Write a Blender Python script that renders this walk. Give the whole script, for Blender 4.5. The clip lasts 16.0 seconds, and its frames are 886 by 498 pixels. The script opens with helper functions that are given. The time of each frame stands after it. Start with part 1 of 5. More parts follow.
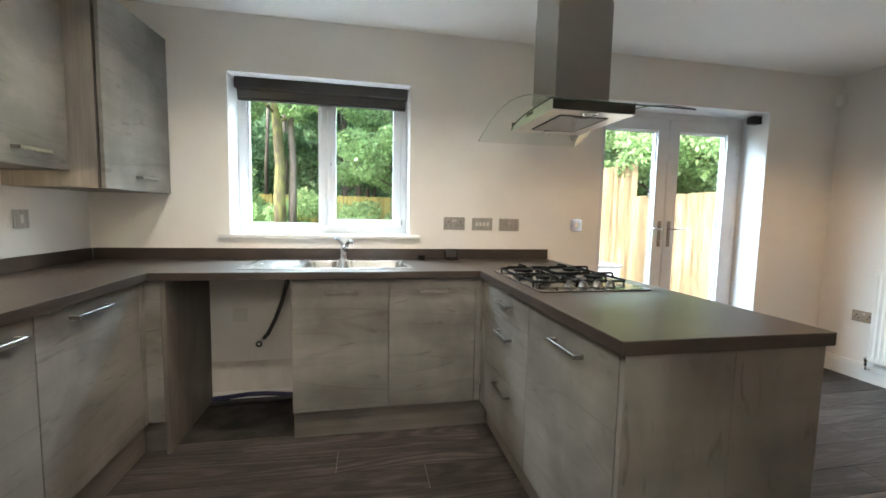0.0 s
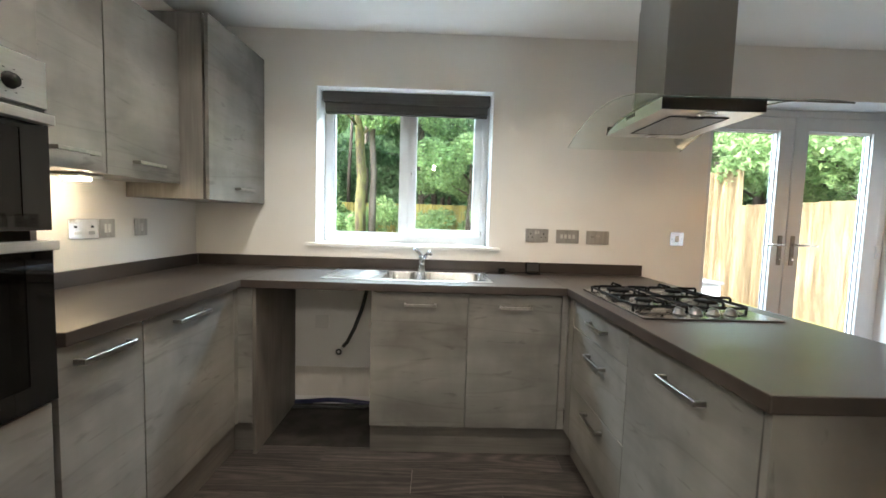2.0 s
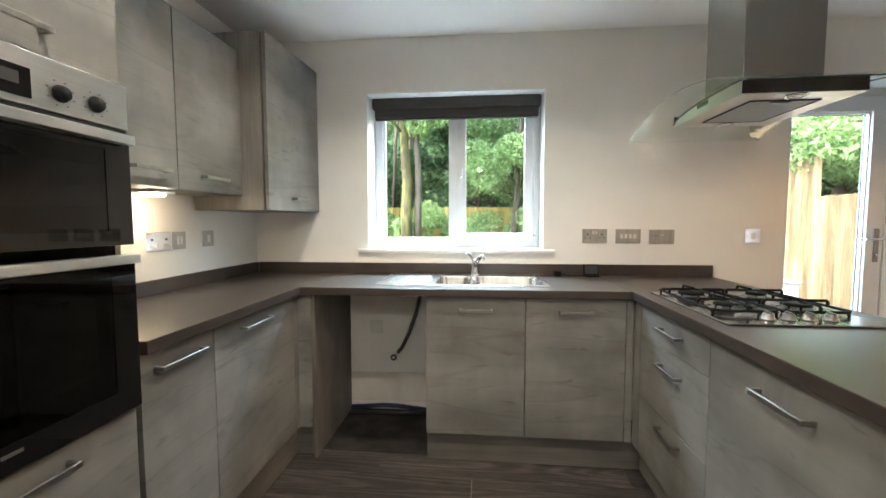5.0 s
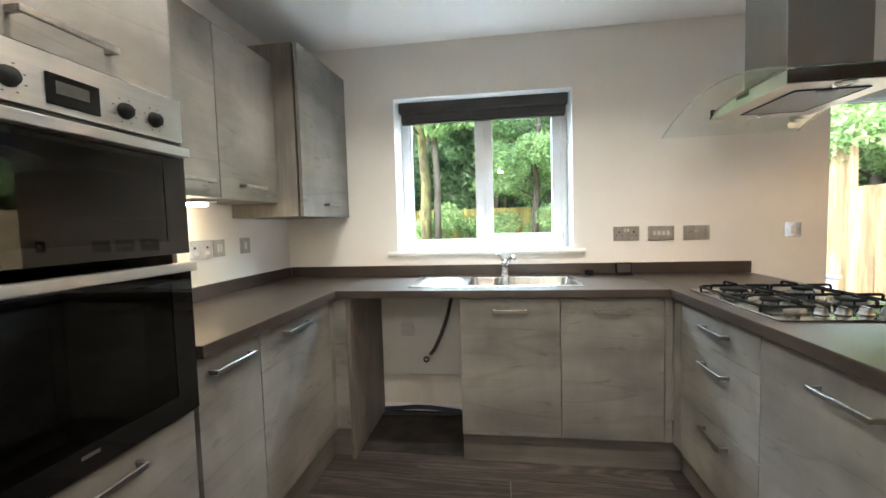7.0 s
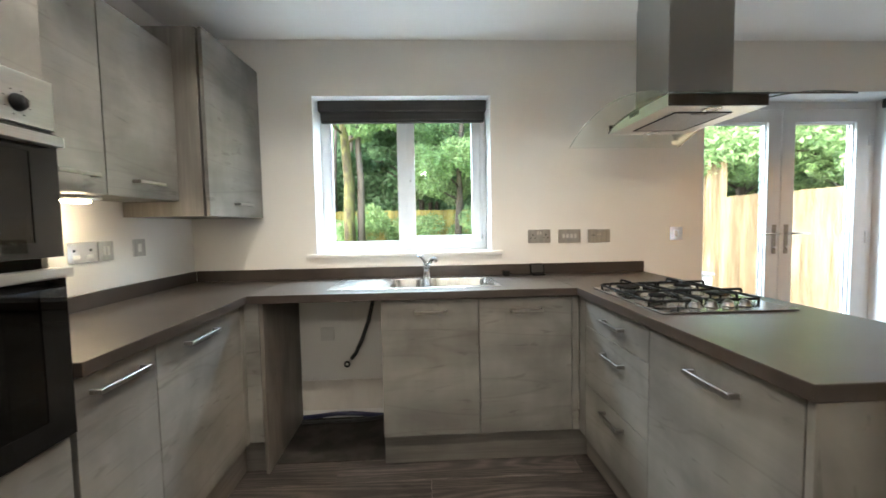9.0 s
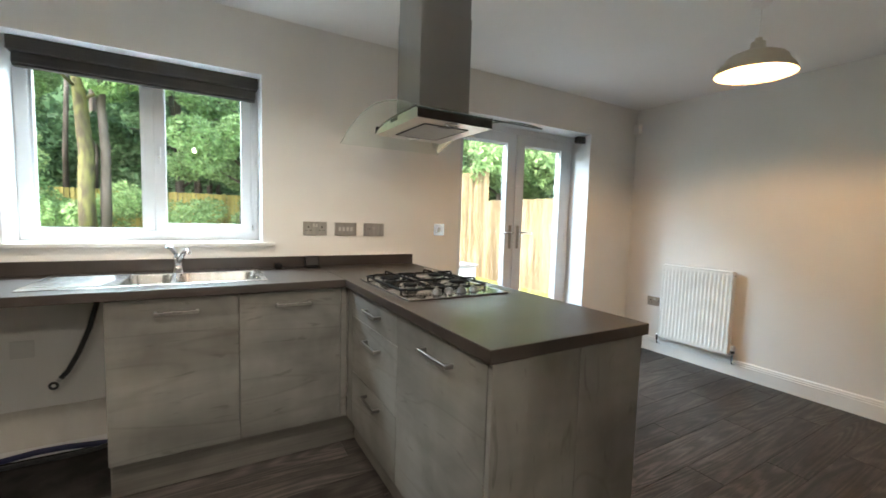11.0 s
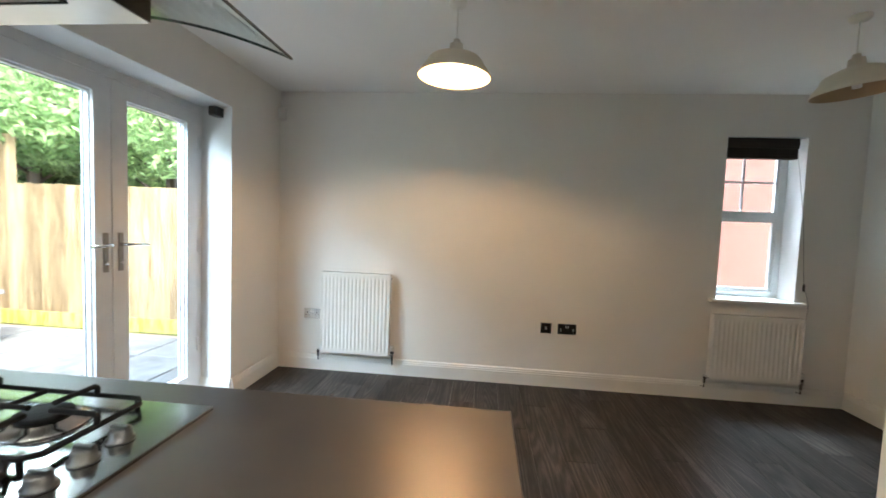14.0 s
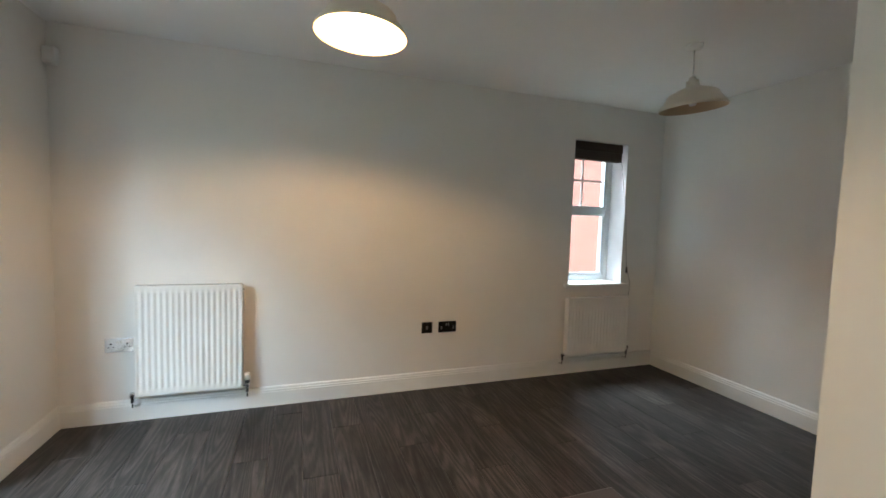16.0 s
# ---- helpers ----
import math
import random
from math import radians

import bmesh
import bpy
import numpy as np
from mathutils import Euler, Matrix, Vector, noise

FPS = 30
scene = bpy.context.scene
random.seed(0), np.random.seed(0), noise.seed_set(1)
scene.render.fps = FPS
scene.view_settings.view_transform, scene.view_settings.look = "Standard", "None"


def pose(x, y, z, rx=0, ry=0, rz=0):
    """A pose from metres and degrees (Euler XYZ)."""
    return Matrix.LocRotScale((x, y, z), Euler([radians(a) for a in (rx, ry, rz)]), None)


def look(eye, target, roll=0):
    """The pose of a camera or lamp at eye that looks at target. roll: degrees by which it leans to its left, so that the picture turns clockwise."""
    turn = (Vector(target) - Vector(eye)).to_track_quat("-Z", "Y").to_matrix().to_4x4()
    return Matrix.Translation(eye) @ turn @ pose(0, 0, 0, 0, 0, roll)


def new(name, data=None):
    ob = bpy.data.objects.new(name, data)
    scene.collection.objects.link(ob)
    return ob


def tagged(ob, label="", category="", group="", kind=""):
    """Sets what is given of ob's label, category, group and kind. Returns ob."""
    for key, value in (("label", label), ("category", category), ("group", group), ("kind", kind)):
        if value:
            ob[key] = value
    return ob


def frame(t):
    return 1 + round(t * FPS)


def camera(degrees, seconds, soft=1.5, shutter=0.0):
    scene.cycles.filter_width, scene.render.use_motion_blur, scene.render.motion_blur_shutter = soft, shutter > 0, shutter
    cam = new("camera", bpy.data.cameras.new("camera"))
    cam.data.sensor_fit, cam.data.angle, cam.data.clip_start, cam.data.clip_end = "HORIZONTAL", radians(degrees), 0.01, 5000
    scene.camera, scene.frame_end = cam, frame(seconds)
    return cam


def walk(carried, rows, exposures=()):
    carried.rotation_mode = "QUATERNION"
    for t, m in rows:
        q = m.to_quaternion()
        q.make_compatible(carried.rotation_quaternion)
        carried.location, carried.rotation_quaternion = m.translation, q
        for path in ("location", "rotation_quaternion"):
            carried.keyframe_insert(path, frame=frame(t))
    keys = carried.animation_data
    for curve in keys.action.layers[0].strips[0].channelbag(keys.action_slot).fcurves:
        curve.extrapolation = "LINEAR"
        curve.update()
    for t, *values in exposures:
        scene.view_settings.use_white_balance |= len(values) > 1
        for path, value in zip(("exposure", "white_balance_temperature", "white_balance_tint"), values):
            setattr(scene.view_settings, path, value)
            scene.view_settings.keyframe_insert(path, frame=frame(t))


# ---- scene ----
SKY, SUN, PANEL, BULB_GLOW, PUCK_GLOW, PENDANT, HALL, DOWN, FENCE_STEP = 0.54, 4.0, 190.0, 22.0, 45.0, 17.0, 14.0, 16.5, 4.04
EXPOSURES = [(0.0, 1.60, 6140, 5), (3.0, 1.52, 6140, 5), (6.5, 1.78, 6110, 5), (8.0, 1.78, 6110, 5), (10.5, 1.46, 6170, 5), (13.0, 1.62, 6020, 4), (16.0, 1.46, 5940, 3)]
cam = camera(94.9, 16.0, soft=1.6, shutter=0.25)
PATH = [
    (0, (1.607, -2.726, 1.215), (1.992, -0.771, 1.044), 1.2),
    (0.5, (1.601, -2.707, 1.214), (1.897, -0.734, 1.074), 1.1),
    (1, (1.581, -2.685, 1.226), (1.775, -0.699, 1.087), 1.4),
    (1.5, (1.589, -2.644, 1.221), (1.69, -0.653, 1.07), 1.6),
    (2, (1.574, -2.615, 1.235), (1.606, -0.621, 1.092), 1.7),
    (2.5, (1.575, -2.609, 1.24), (1.573, -0.614, 1.101), 1.8),
    (3, (1.572, -2.606, 1.241), (1.524, -0.611, 1.112), 1.6),
    (3.5, (1.566, -2.594, 1.244), (1.474, -0.6, 1.107), 1.4),
    (4, (1.549, -2.575, 1.237), (1.412, -0.585, 1.099), 1.0),
    (6.5, (1.48, -2.585, 1.239), (1.239, -0.603, 1.12), -1.3),
    (7, (1.453, -2.594, 1.238), (1.18, -0.616, 1.118), -1.6),
    (7.5, (1.439, -2.593, 1.236), (1.151, -0.617, 1.11), -1.9),
    (8, (1.438, -2.597, 1.237), (1.189, -0.617, 1.109), -2.0),
    (8.2, (1.433, -2.596, 1.236), (1.229, -0.611, 1.111), -1.9),
    (10.3, (1.583, -2.65, 1.247), (2.297, -0.785, 1.13), 0.7),
    (10.5, (1.591, -2.664, 1.247), (2.39, -0.835, 1.118), 1.0),
    (11, (1.611, -2.66, 1.245), (2.62, -0.94, 1.092), 1.7),
    (11.5, (1.625, -2.587, 1.234), (2.829, -0.999, 1.062), 2.3),
    (12, (1.681, -2.424, 1.227), (3.121, -1.045, 1.074), 2.6),
    (12.5, (1.759, -2.278, 1.247), (3.4, -1.146, 1.094), 2.6),
    (13, (1.807, -2.108, 1.274), (3.619, -1.274, 1.132), 2.5),
    (13.5, (1.881, -1.946, 1.301), (3.806, -1.422, 1.161), 2.2),
    (14, (2.033, -1.773, 1.309), (4.02, -1.576, 1.187), 2.2),
    (14.5, (2.185, -1.619, 1.296), (4.18, -1.71, 1.192), 2.3),
    (15, (2.305, -1.45, 1.316), (4.274, -1.786, 1.219), 2.3),
    (15.5, (2.39, -1.358, 1.338), (4.316, -1.883, 1.215), 2.2),
    (16, (2.412, -1.382, 1.32), (4.296, -2.039, 1.186), 1.8),
]
walk(cam, [(t, look(eye, target, roll)) for t, eye, target, roll in PATH], EXPOSURES)


# ---- world, sun, window light ----
world = bpy.data.worlds.new("world")
scene.world = world
world.use_nodes = True
wn = world.node_tree.nodes
sky = wn.new("ShaderNodeTexSky")
sky.sky_type, sky.sun_disc = "NISHITA", False
sky.sun_elevation, sky.sun_rotation = radians(45), radians(233)
sky.air_density, sky.dust_density, sky.ozone_density = 1.0, 3.0, 1.0
wn["Background"].inputs["Strength"].default_value = SKY
world.node_tree.links.new(sky.outputs[0], wn["Background"].inputs[0])
sun_data = bpy.data.lights.new("sun", "SUN")
sun_data.energy, sun_data.angle, sun_data.color = SUN, radians(20), (1.0, 0.95, 0.86)
sun = new("sun", sun_data)
sun.matrix_world = look((0, 0, 18), (14.4, 10.8, 0))


def window_light(x, y, z, tx, ty, tz, w, h, watts):
    """The sky above a window's head, as a soft panel outside, out of view."""
    d = bpy.data.lights.new("sky_panel", "AREA")
    d.shape, d.size, d.size_y, d.energy, d.color = "RECTANGLE", w, h, watts, (0.78, 0.91, 1.0)
    new("sky_panel", d).matrix_world = look((x, y, z), (tx, ty, tz))


window_light(1.35, 1.0, 2.75, 1.35, -0.9, 1.1, 1.3, 0.7, PANEL * 0.6)
window_light(3.9, 1.1, 2.8, 4.0, -0.9, 0.7, 1.6, 0.8, PANEL * 0.62)
window_light(2.55, 1.0, 2.2, 5.4, -0.5, 0.5, 0.6, 0.8, PANEL * 0.09)
window_light(6.3, -3.9, 2.75, 4.6, -3.9, 1.0, 0.6, 0.6, PANEL * 0.6)


# ---- materials ----
def material(name, colour, rough=0.5, metal=0.0, second=None, scale=(6, 6, 6), low=0.4, high=0.6, detail=4.0,
             bump=0.0, bump_scale=200.0, spec=0.5, island=0.0, rand=0.0, distortion=0.0):
    """A Principled surface: two colours mixed by stretched noise, fine bump, and a change of value from piece to piece."""
    m = bpy.data.materials.new(name)
    m.use_nodes = True
    n, l = m.node_tree.nodes, m.node_tree.links
    p = n["Principled BSDF"]
    p.inputs["Roughness"].default_value, p.inputs["Metallic"].default_value = rough, metal
    p.inputs["Specular IOR Level"].default_value = spec
    geo = n.new("ShaderNodeNewGeometry")
    mp = n.new("ShaderNodeMapping")
    mp.inputs["Scale"].default_value = scale
    l.new(geo.outputs["Position"], mp.inputs["Vector"])
    last = mp.outputs[0]
    if rand or island:
        info = n.new("ShaderNodeObjectInfo")
        add = n.new("ShaderNodeVectorMath")
        add.operation = "ADD"
        mul = n.new("ShaderNodeMath")
        mul.operation = "MULTIPLY"
        mul.inputs[1].default_value = 37.0
        l.new(geo.outputs["Random Per Island"] if island else info.outputs["Random"], mul.inputs[0])
        l.new(last, add.inputs[0])
        l.new(mul.outputs[0], add.inputs[1])
        last = add.outputs[0]
    noi = n.new("ShaderNodeTexNoise")
    noi.inputs["Scale"].default_value, noi.inputs["Detail"].default_value = 1.0, detail
    noi.inputs["Distortion"].default_value = distortion
    l.new(last, noi.inputs["Vector"])
    ramp = n.new("ShaderNodeValToRGB")
    ramp.color_ramp.elements[0].position, ramp.color_ramp.elements[1].position = low, high
    ramp.color_ramp.elements[0].color = (*colour, 1)
    ramp.color_ramp.elements[1].color = (*(second or colour), 1)
    l.new(noi.outputs["Fac"], ramp.inputs["Fac"])
    out = ramp.outputs[0]
    if rand or island:
        hsv = n.new("ShaderNodeHueSaturation")
        mr = n.new("ShaderNodeMapRange")
        k = rand or island
        mr.inputs["To Min"].default_value, mr.inputs["To Max"].default_value = 1 - k, 1 + k
        l.new(geo.outputs["Random Per Island"] if island else info.outputs["Random"], mr.inputs["Value"])
        l.new(mr.outputs[0], hsv.inputs["Value"])
        l.new(out, hsv.inputs["Color"])
        out = hsv.outputs[0]
    l.new(out, p.inputs["Base Color"])
    if bump:
        bn = n.new("ShaderNodeTexNoise")
        bn.inputs["Scale"].default_value, bn.inputs["Detail"].default_value = bump_scale, 3.0
        l.new(geo.outputs["Position"], bn.inputs["Vector"])
        bp = n.new("ShaderNodeBump")
        bp.inputs["Strength"].default_value, bp.inputs["Distance"].default_value = bump, 0.002
        l.new(bn.outputs["Fac"], bp.inputs["Height"])
        l.new(bp.outputs[0], p.inputs["Normal"])
    return m


def glowing(name, colour, strength):
    m = bpy.data.materials.new(name)
    m.use_nodes = True
    p = m.node_tree.nodes["Principled BSDF"]
    p.inputs["Base Color"].default_value = (*colour, 1)
    p.inputs["Emission Color"].default_value = (*colour, 1)
    p.inputs["Emission Strength"].default_value = strength
    return m


def glassy(name, colour=(1, 1, 1), rough=0.0, gloss=0.09):
    """Thin clear glass: mostly see-through, with a mirror coat."""
    m = bpy.data.materials.new(name)
    m.use_nodes = True
    n, l = m.node_tree.nodes, m.node_tree.links
    n.remove(n["Principled BSDF"])
    t, g, mix = n.new("ShaderNodeBsdfTransparent"), n.new("ShaderNodeBsdfGlossy"), n.new("ShaderNodeMixShader")
    t.inputs[0].default_value = (*colour, 1)
    g.inputs["Roughness"].default_value = rough
    fr = n.new("ShaderNodeLayerWeight")
    fr.inputs[0].default_value = 0.5
    pw5 = n.new("ShaderNodeMath")
    pw5.operation = "POWER"
    pw5.inputs[1].default_value = 4.0
    ad = n.new("ShaderNodeMath")
    ad.operation = "MULTIPLY_ADD"
    ad.inputs[1].default_value, ad.inputs[2].default_value = 0.5, gloss / 2
    l.new(fr.outputs["Facing"], pw5.inputs[0])
    l.new(pw5.outputs[0], ad.inputs[0])
    l.new(ad.outputs[0], mix.inputs[0])
    l.new(t.outputs[0], mix.inputs[1])
    l.new(g.outputs[0], mix.inputs[2])
    l.new(mix.outputs[0], n["Material Output"].inputs[0])
    return m


def leafy(name, colour, second):
    """Leaves: varied greens from leaf to leaf, letting some light through."""
    m = material(name, colour, 0.55, second=second, scale=(1.3, 1.3, 1.3), low=0.35, high=0.65, island=0.45, spec=0.25)
    n, l = m.node_tree.nodes, m.node_tree.links
    p = n["Principled BSDF"]
    tr, mix = n.new("ShaderNodeBsdfTranslucent"), n.new("ShaderNodeMixShader")
    l.new(p.inputs["Base Color"].links[0].from_socket, tr.inputs[0])
    mix.inputs[0].default_value = 0.45
    l.new(p.outputs[0], mix.inputs[1])
    l.new(tr.outputs[0], mix.inputs[2])
    l.new(mix.outputs[0], n["Material Output"].inputs[0])
    return m


WALL = material("wall_paint", (0.765, 0.75, 0.72), 0.75, second=(0.795, 0.78, 0.75), scale=(1.5, 1.5, 1.5), bump=0.12, bump_scale=350)
CEIL = material("ceiling_paint", (0.86, 0.855, 0.845), 0.85, second=(0.89, 0.885, 0.875), scale=(1, 1, 1), bump=0.1, bump_scale=300)
WHITE = material("white_gloss_paint", (0.78, 0.77, 0.74), 0.35, second=(0.82, 0.81, 0.78), scale=(3, 3, 3), bump=0.05, bump_scale=60)
REVEAL = material("white_reveal_paint", (0.72, 0.725, 0.73), 0.6, second=(0.76, 0.765, 0.77), scale=(4, 4, 4), bump=0.08)
UPVC = material("white_upvc", (0.66, 0.675, 0.695), 0.3, second=(0.69, 0.705, 0.72), scale=(9, 9, 9))
CREAM = material("cream_door_paint", (0.74, 0.68, 0.60), 0.4, second=(0.77, 0.71, 0.63), scale=(2, 2, 2), bump=0.05, bump_scale=90)
BOARD = material("bare_plasterboard", (0.62, 0.58, 0.52), 0.8, second=(0.70, 0.66, 0.60), scale=(8, 8, 3))
RADIATOR = material("radiator_enamel", (0.78, 0.77, 0.74), 0.32, second=(0.81, 0.80, 0.77), scale=(5, 5, 5))
STEEL = material("brushed_steel", (0.54, 0.53, 0.51), 0.32, 1.0, second=(0.58, 0.57, 0.55), scale=(6, 6, 220))
HOODSTEEL = material("satin_hood_steel", (0.30, 0.295, 0.285), 0.26, 1.0, second=(0.31, 0.305, 0.295), scale=(2, 2, 2))
CHROME = material("polished_chrome", (0.72, 0.72, 0.72), 0.1, 1.0, second=(0.78, 0.78, 0.78), scale=(20, 20, 20))
HANDLE = material("satin_nickel", (0.29, 0.277, 0.26), 0.32, 1.0, second=(0.34, 0.325, 0.305), scale=(70, 70, 70))
SINKSTEEL = material("sink_steel", (0.62, 0.61, 0.59), 0.22, 1.0, second=(0.70, 0.69, 0.67), scale=(40, 3, 3))
BLACKGLASS = material("black_oven_glass", (0.004, 0.004, 0.004), 0.03, second=(0.006, 0.006, 0.006), spec=0.45)
BLACK = material("black_plastic", (0.012, 0.012, 0.013), 0.4, second=(0.02, 0.02, 0.02), scale=(30, 30, 30))
IRON = material("black_cast_iron", (0.004, 0.004, 0.0045), 0.6, second=(0.007, 0.007, 0.007), scale=(60, 60, 60), bump=0.3, spec=0.12)
DARKSLOT = material("dark_slot", (0.02, 0.018, 0.016), 0.7)
BLINDG = material("grey_blind_fabric", (0.048, 0.045, 0.043), 0.8, second=(0.060, 0.057, 0.054), scale=(3, 3, 120), bump=0.2)
BLINDB = material("brown_blind_fabric", (0.032, 0.024, 0.02), 0.8, second=(0.045, 0.034, 0.028), scale=(3, 3, 120), bump=0.2)
PANE = glassy("window_glass", (0.97, 0.985, 0.98), gloss=0.035)
HOODGLASS = glassy("curved_hood_glass", (0.95, 0.975, 0.96), gloss=0.05)
GLASSEDGE = material("dark_glass_edge", (0.01, 0.02, 0.016), 0.1, second=(0.015, 0.03, 0.024))
GLASSPALE = glassy("glass_edge_lit", (0.80, 0.84, 0.82), 0.2, 0.25)
WORKTOP = material("dark_brown_laminate", (0.027, 0.0205, 0.017), 0.36, second=(0.046, 0.036, 0.030), scale=(6, 6, 6), low=0.3, high=0.7, bump=0.12, bump_scale=500, spec=0.6)
BACKDARK = material("oven_inside", (0.015, 0.014, 0.013), 0.5)
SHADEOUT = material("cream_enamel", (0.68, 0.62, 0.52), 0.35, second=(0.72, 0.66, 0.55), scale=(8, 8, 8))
# white lining coloured dim amber: the bulb's warm glow is painted in
SHADEIN = material("lamplight_toned_enamel", (0.42, 0.30, 0.175), 0.45, second=(0.44, 0.32, 0.19))
BULB = glowing("lit_bulb", (1.0, 0.66, 0.34), BULB_GLOW)
PUCK = glowing("lit_cabinet_light", (1.0, 0.74, 0.45), PUCK_GLOW)
MILK = material("unlit_bulb", (0.80, 0.80, 0.78), 0.3)
OLDFENCE = material("mossy_fence_wood", (0.34, 0.27, 0.075), 0.85, second=(0.50, 0.40, 0.13), scale=(6, 6, 0.8), low=0.35, high=0.65, rand=0.2, bump=0.4, bump_scale=90)
MOSS = material("green_algae", (0.18, 0.19, 0.03), 0.9, second=(0.36, 0.33, 0.10), scale=(12, 12, 4), bump=0.3)
SLAB = material("pale_paving", (0.135, 0.13, 0.127), 0.8, second=(0.19, 0.185, 0.18), scale=(5, 5, 5), rand=0.12, bump=0.4, bump_scale=120)
SOIL = material("garden_ground", (0.10, 0.08, 0.05), 0.95, second=(0.14, 0.15, 0.05), scale=(2, 2, 2), bump=0.6, bump_scale=20)
GRASS = material("lawn", (0.07, 0.12, 0.02), 0.9, second=(0.14, 0.19, 0.04), scale=(6, 6, 6), island=0.3, bump=0.5, bump_scale=60)
RENDERWALL = material("pale_render", (0.55, 0.56, 0.56), 0.85, second=(0.63, 0.63, 0.63), scale=(6, 6, 6), bump=0.5, bump_scale=80)
BARK = material("mossy_bark", (0.062, 0.046, 0.027), 0.9, second=(0.15, 0.14, 0.045), scale=(11, 11, 3.5), low=0.38, high=0.62, bump=1.0, bump_scale=25)
BARKGREY = material("grey_bark", (0.07, 0.055, 0.042), 0.9, second=(0.13, 0.105, 0.085), scale=(9, 9, 1.5), bump=1.0, bump_scale=25)
LEAF = leafy("leaf_green", (0.19, 0.29, 0.13), (0.33, 0.44, 0.21))
LEAFDARK = leafy("leaf_dark_green", (0.085, 0.15, 0.075), (0.165, 0.26, 0.125))
LEAFLIGHT = leafy("leaf_light_green", (0.23, 0.36, 0.15), (0.39, 0.50, 0.24))
BRICK = material("pink_red_brick", (0.150, 0.062, 0.050), 0.85, second=(0.168, 0.072, 0.059), scale=(2, 2, 5), bump=0.2, bump_scale=60)
MORTAR = material("mortar", (0.40, 0.26, 0.22), 0.9, second=(0.40, 0.25, 0.21))
TILE = material("roof_tile", (0.10, 0.07, 0.06), 0.8, second=(0.16, 0.10, 0.08))
BLUEPIPE = material("dark_blue_hose", (0.01, 0.012, 0.05), 0.45, second=(0.015, 0.02, 0.07))


def timber(name, dark, mid, light, rough, along, grain, rand=0.0, spec=0.4, crack=True, fine_amount=0.8, rings=False, knots=False):
    """Grained board: long soft streaks, paler bands and a few thin dark splits, running along one axis (0 x, 1 y, 2 z)."""
    m = bpy.data.materials.new(name)
    m.use_nodes = True
    n, l = m.node_tree.nodes, m.node_tree.links
    p = n["Principled BSDF"]
    p.inputs["Roughness"].default_value, p.inputs["Specular IOR Level"].default_value = rough, spec
    geo, info = n.new("ShaderNodeNewGeometry"), n.new("ShaderNodeObjectInfo")
    shift = n.new("ShaderNodeVectorMath")
    shift.operation = "MULTIPLY_ADD"
    shift.inputs[1].default_value = (17.0, 23.0, 31.0)
    l.new(info.outputs["Random"], shift.inputs[0])
    l.new(geo.outputs["Position"], shift.inputs[2])

    def streak(a, b, detail, dist):
        mp = n.new("ShaderNodeMapping")
        mp.inputs["Scale"].default_value = [a if i in along else b for i in range(3)]
        l.new(shift.outputs[0], mp.inputs[0])
        t = n.new("ShaderNodeTexNoise")
        t.inputs["Scale"].default_value, t.inputs["Detail"].default_value = 1.0, detail
        t.inputs["Distortion"].default_value = dist
        l.new(mp.outputs[0], t.inputs["Vector"])
        return t.outputs["Fac"]

    def ramp(fac, stops):
        r = n.new("ShaderNodeValToRGB")
        e = r.color_ramp.elements
        e[0].position, e[0].color = stops[0][0], (*stops[0][1], 1)
        e[1].position, e[1].color = stops[-1][0], (*stops[-1][1], 1)
        for pos, col in stops[1:-1]:
            e.new(pos).color = (*col, 1)
        l.new(fac, r.inputs[0])
        return r.outputs[0]

    def mix(kind, fac, a, b):
        x = n.new("ShaderNodeMix")
        x.data_type, x.blend_type = "RGBA", kind
        x.inputs[0].default_value = fac
        l.new(a, x.inputs[6])
        l.new(b, x.inputs[7])
        return x.outputs[2]

    base = ramp(streak(grain[0], grain[1], 5.0, 0.6), [(0.30, dark), (0.5, mid), (0.70, light)])
    fine = ramp(streak(grain[0] * 3, grain[1] * 9, 3.0, 0.2), [(0.3, (0.80,) * 3), (0.7, (1.1,) * 3)])
    out = mix("MULTIPLY", fine_amount, base, fine)
    blotch = ramp(streak(grain[0] * 1.6, grain[1] * 0.35, 2.0, 0.8), [(0.35, (0.72,) * 3), (0.65, (1.12,) * 3)])
    out = mix("MULTIPLY", 0.45 if knots else 0.9, out, blotch)
    if knots:
        smudge = ramp(streak(3.0, 4.2, 5.0, 0.5), [(0.33, (0.74, 0.735, 0.725)), (0.50, (1.0,) * 3), (0.64, (1.13, 1.13, 1.125))])
        out = mix("MULTIPLY", 1.0, out, smudge)
        cross = ramp(streak(9.0, 2.4, 3.0, 0.3), [(0.36, (0.86, 0.86, 0.855)), (0.56, (1.0,) * 3), (0.70, (1.06,) * 3)])
        out = mix("MULTIPLY", 0.7, out, cross)
        dabs = ramp(streak(6.0, 26.0, 3.0, 0.9), [(0.28, (0.60, 0.585, 0.565)), (0.37, (1.0,) * 3)])
        out = mix("MULTIPLY", 0.7, out, dabs)
    if crack:
        split = ramp(streak(grain[0] * 0.6, grain[1] * 0.8, 1.0, 0.35), [(0.488, (1, 1, 1)), (0.5, (0.70, 0.68, 0.66)), (0.512, (1, 1, 1))])
        out = mix("MULTIPLY", 0.5, out, split)
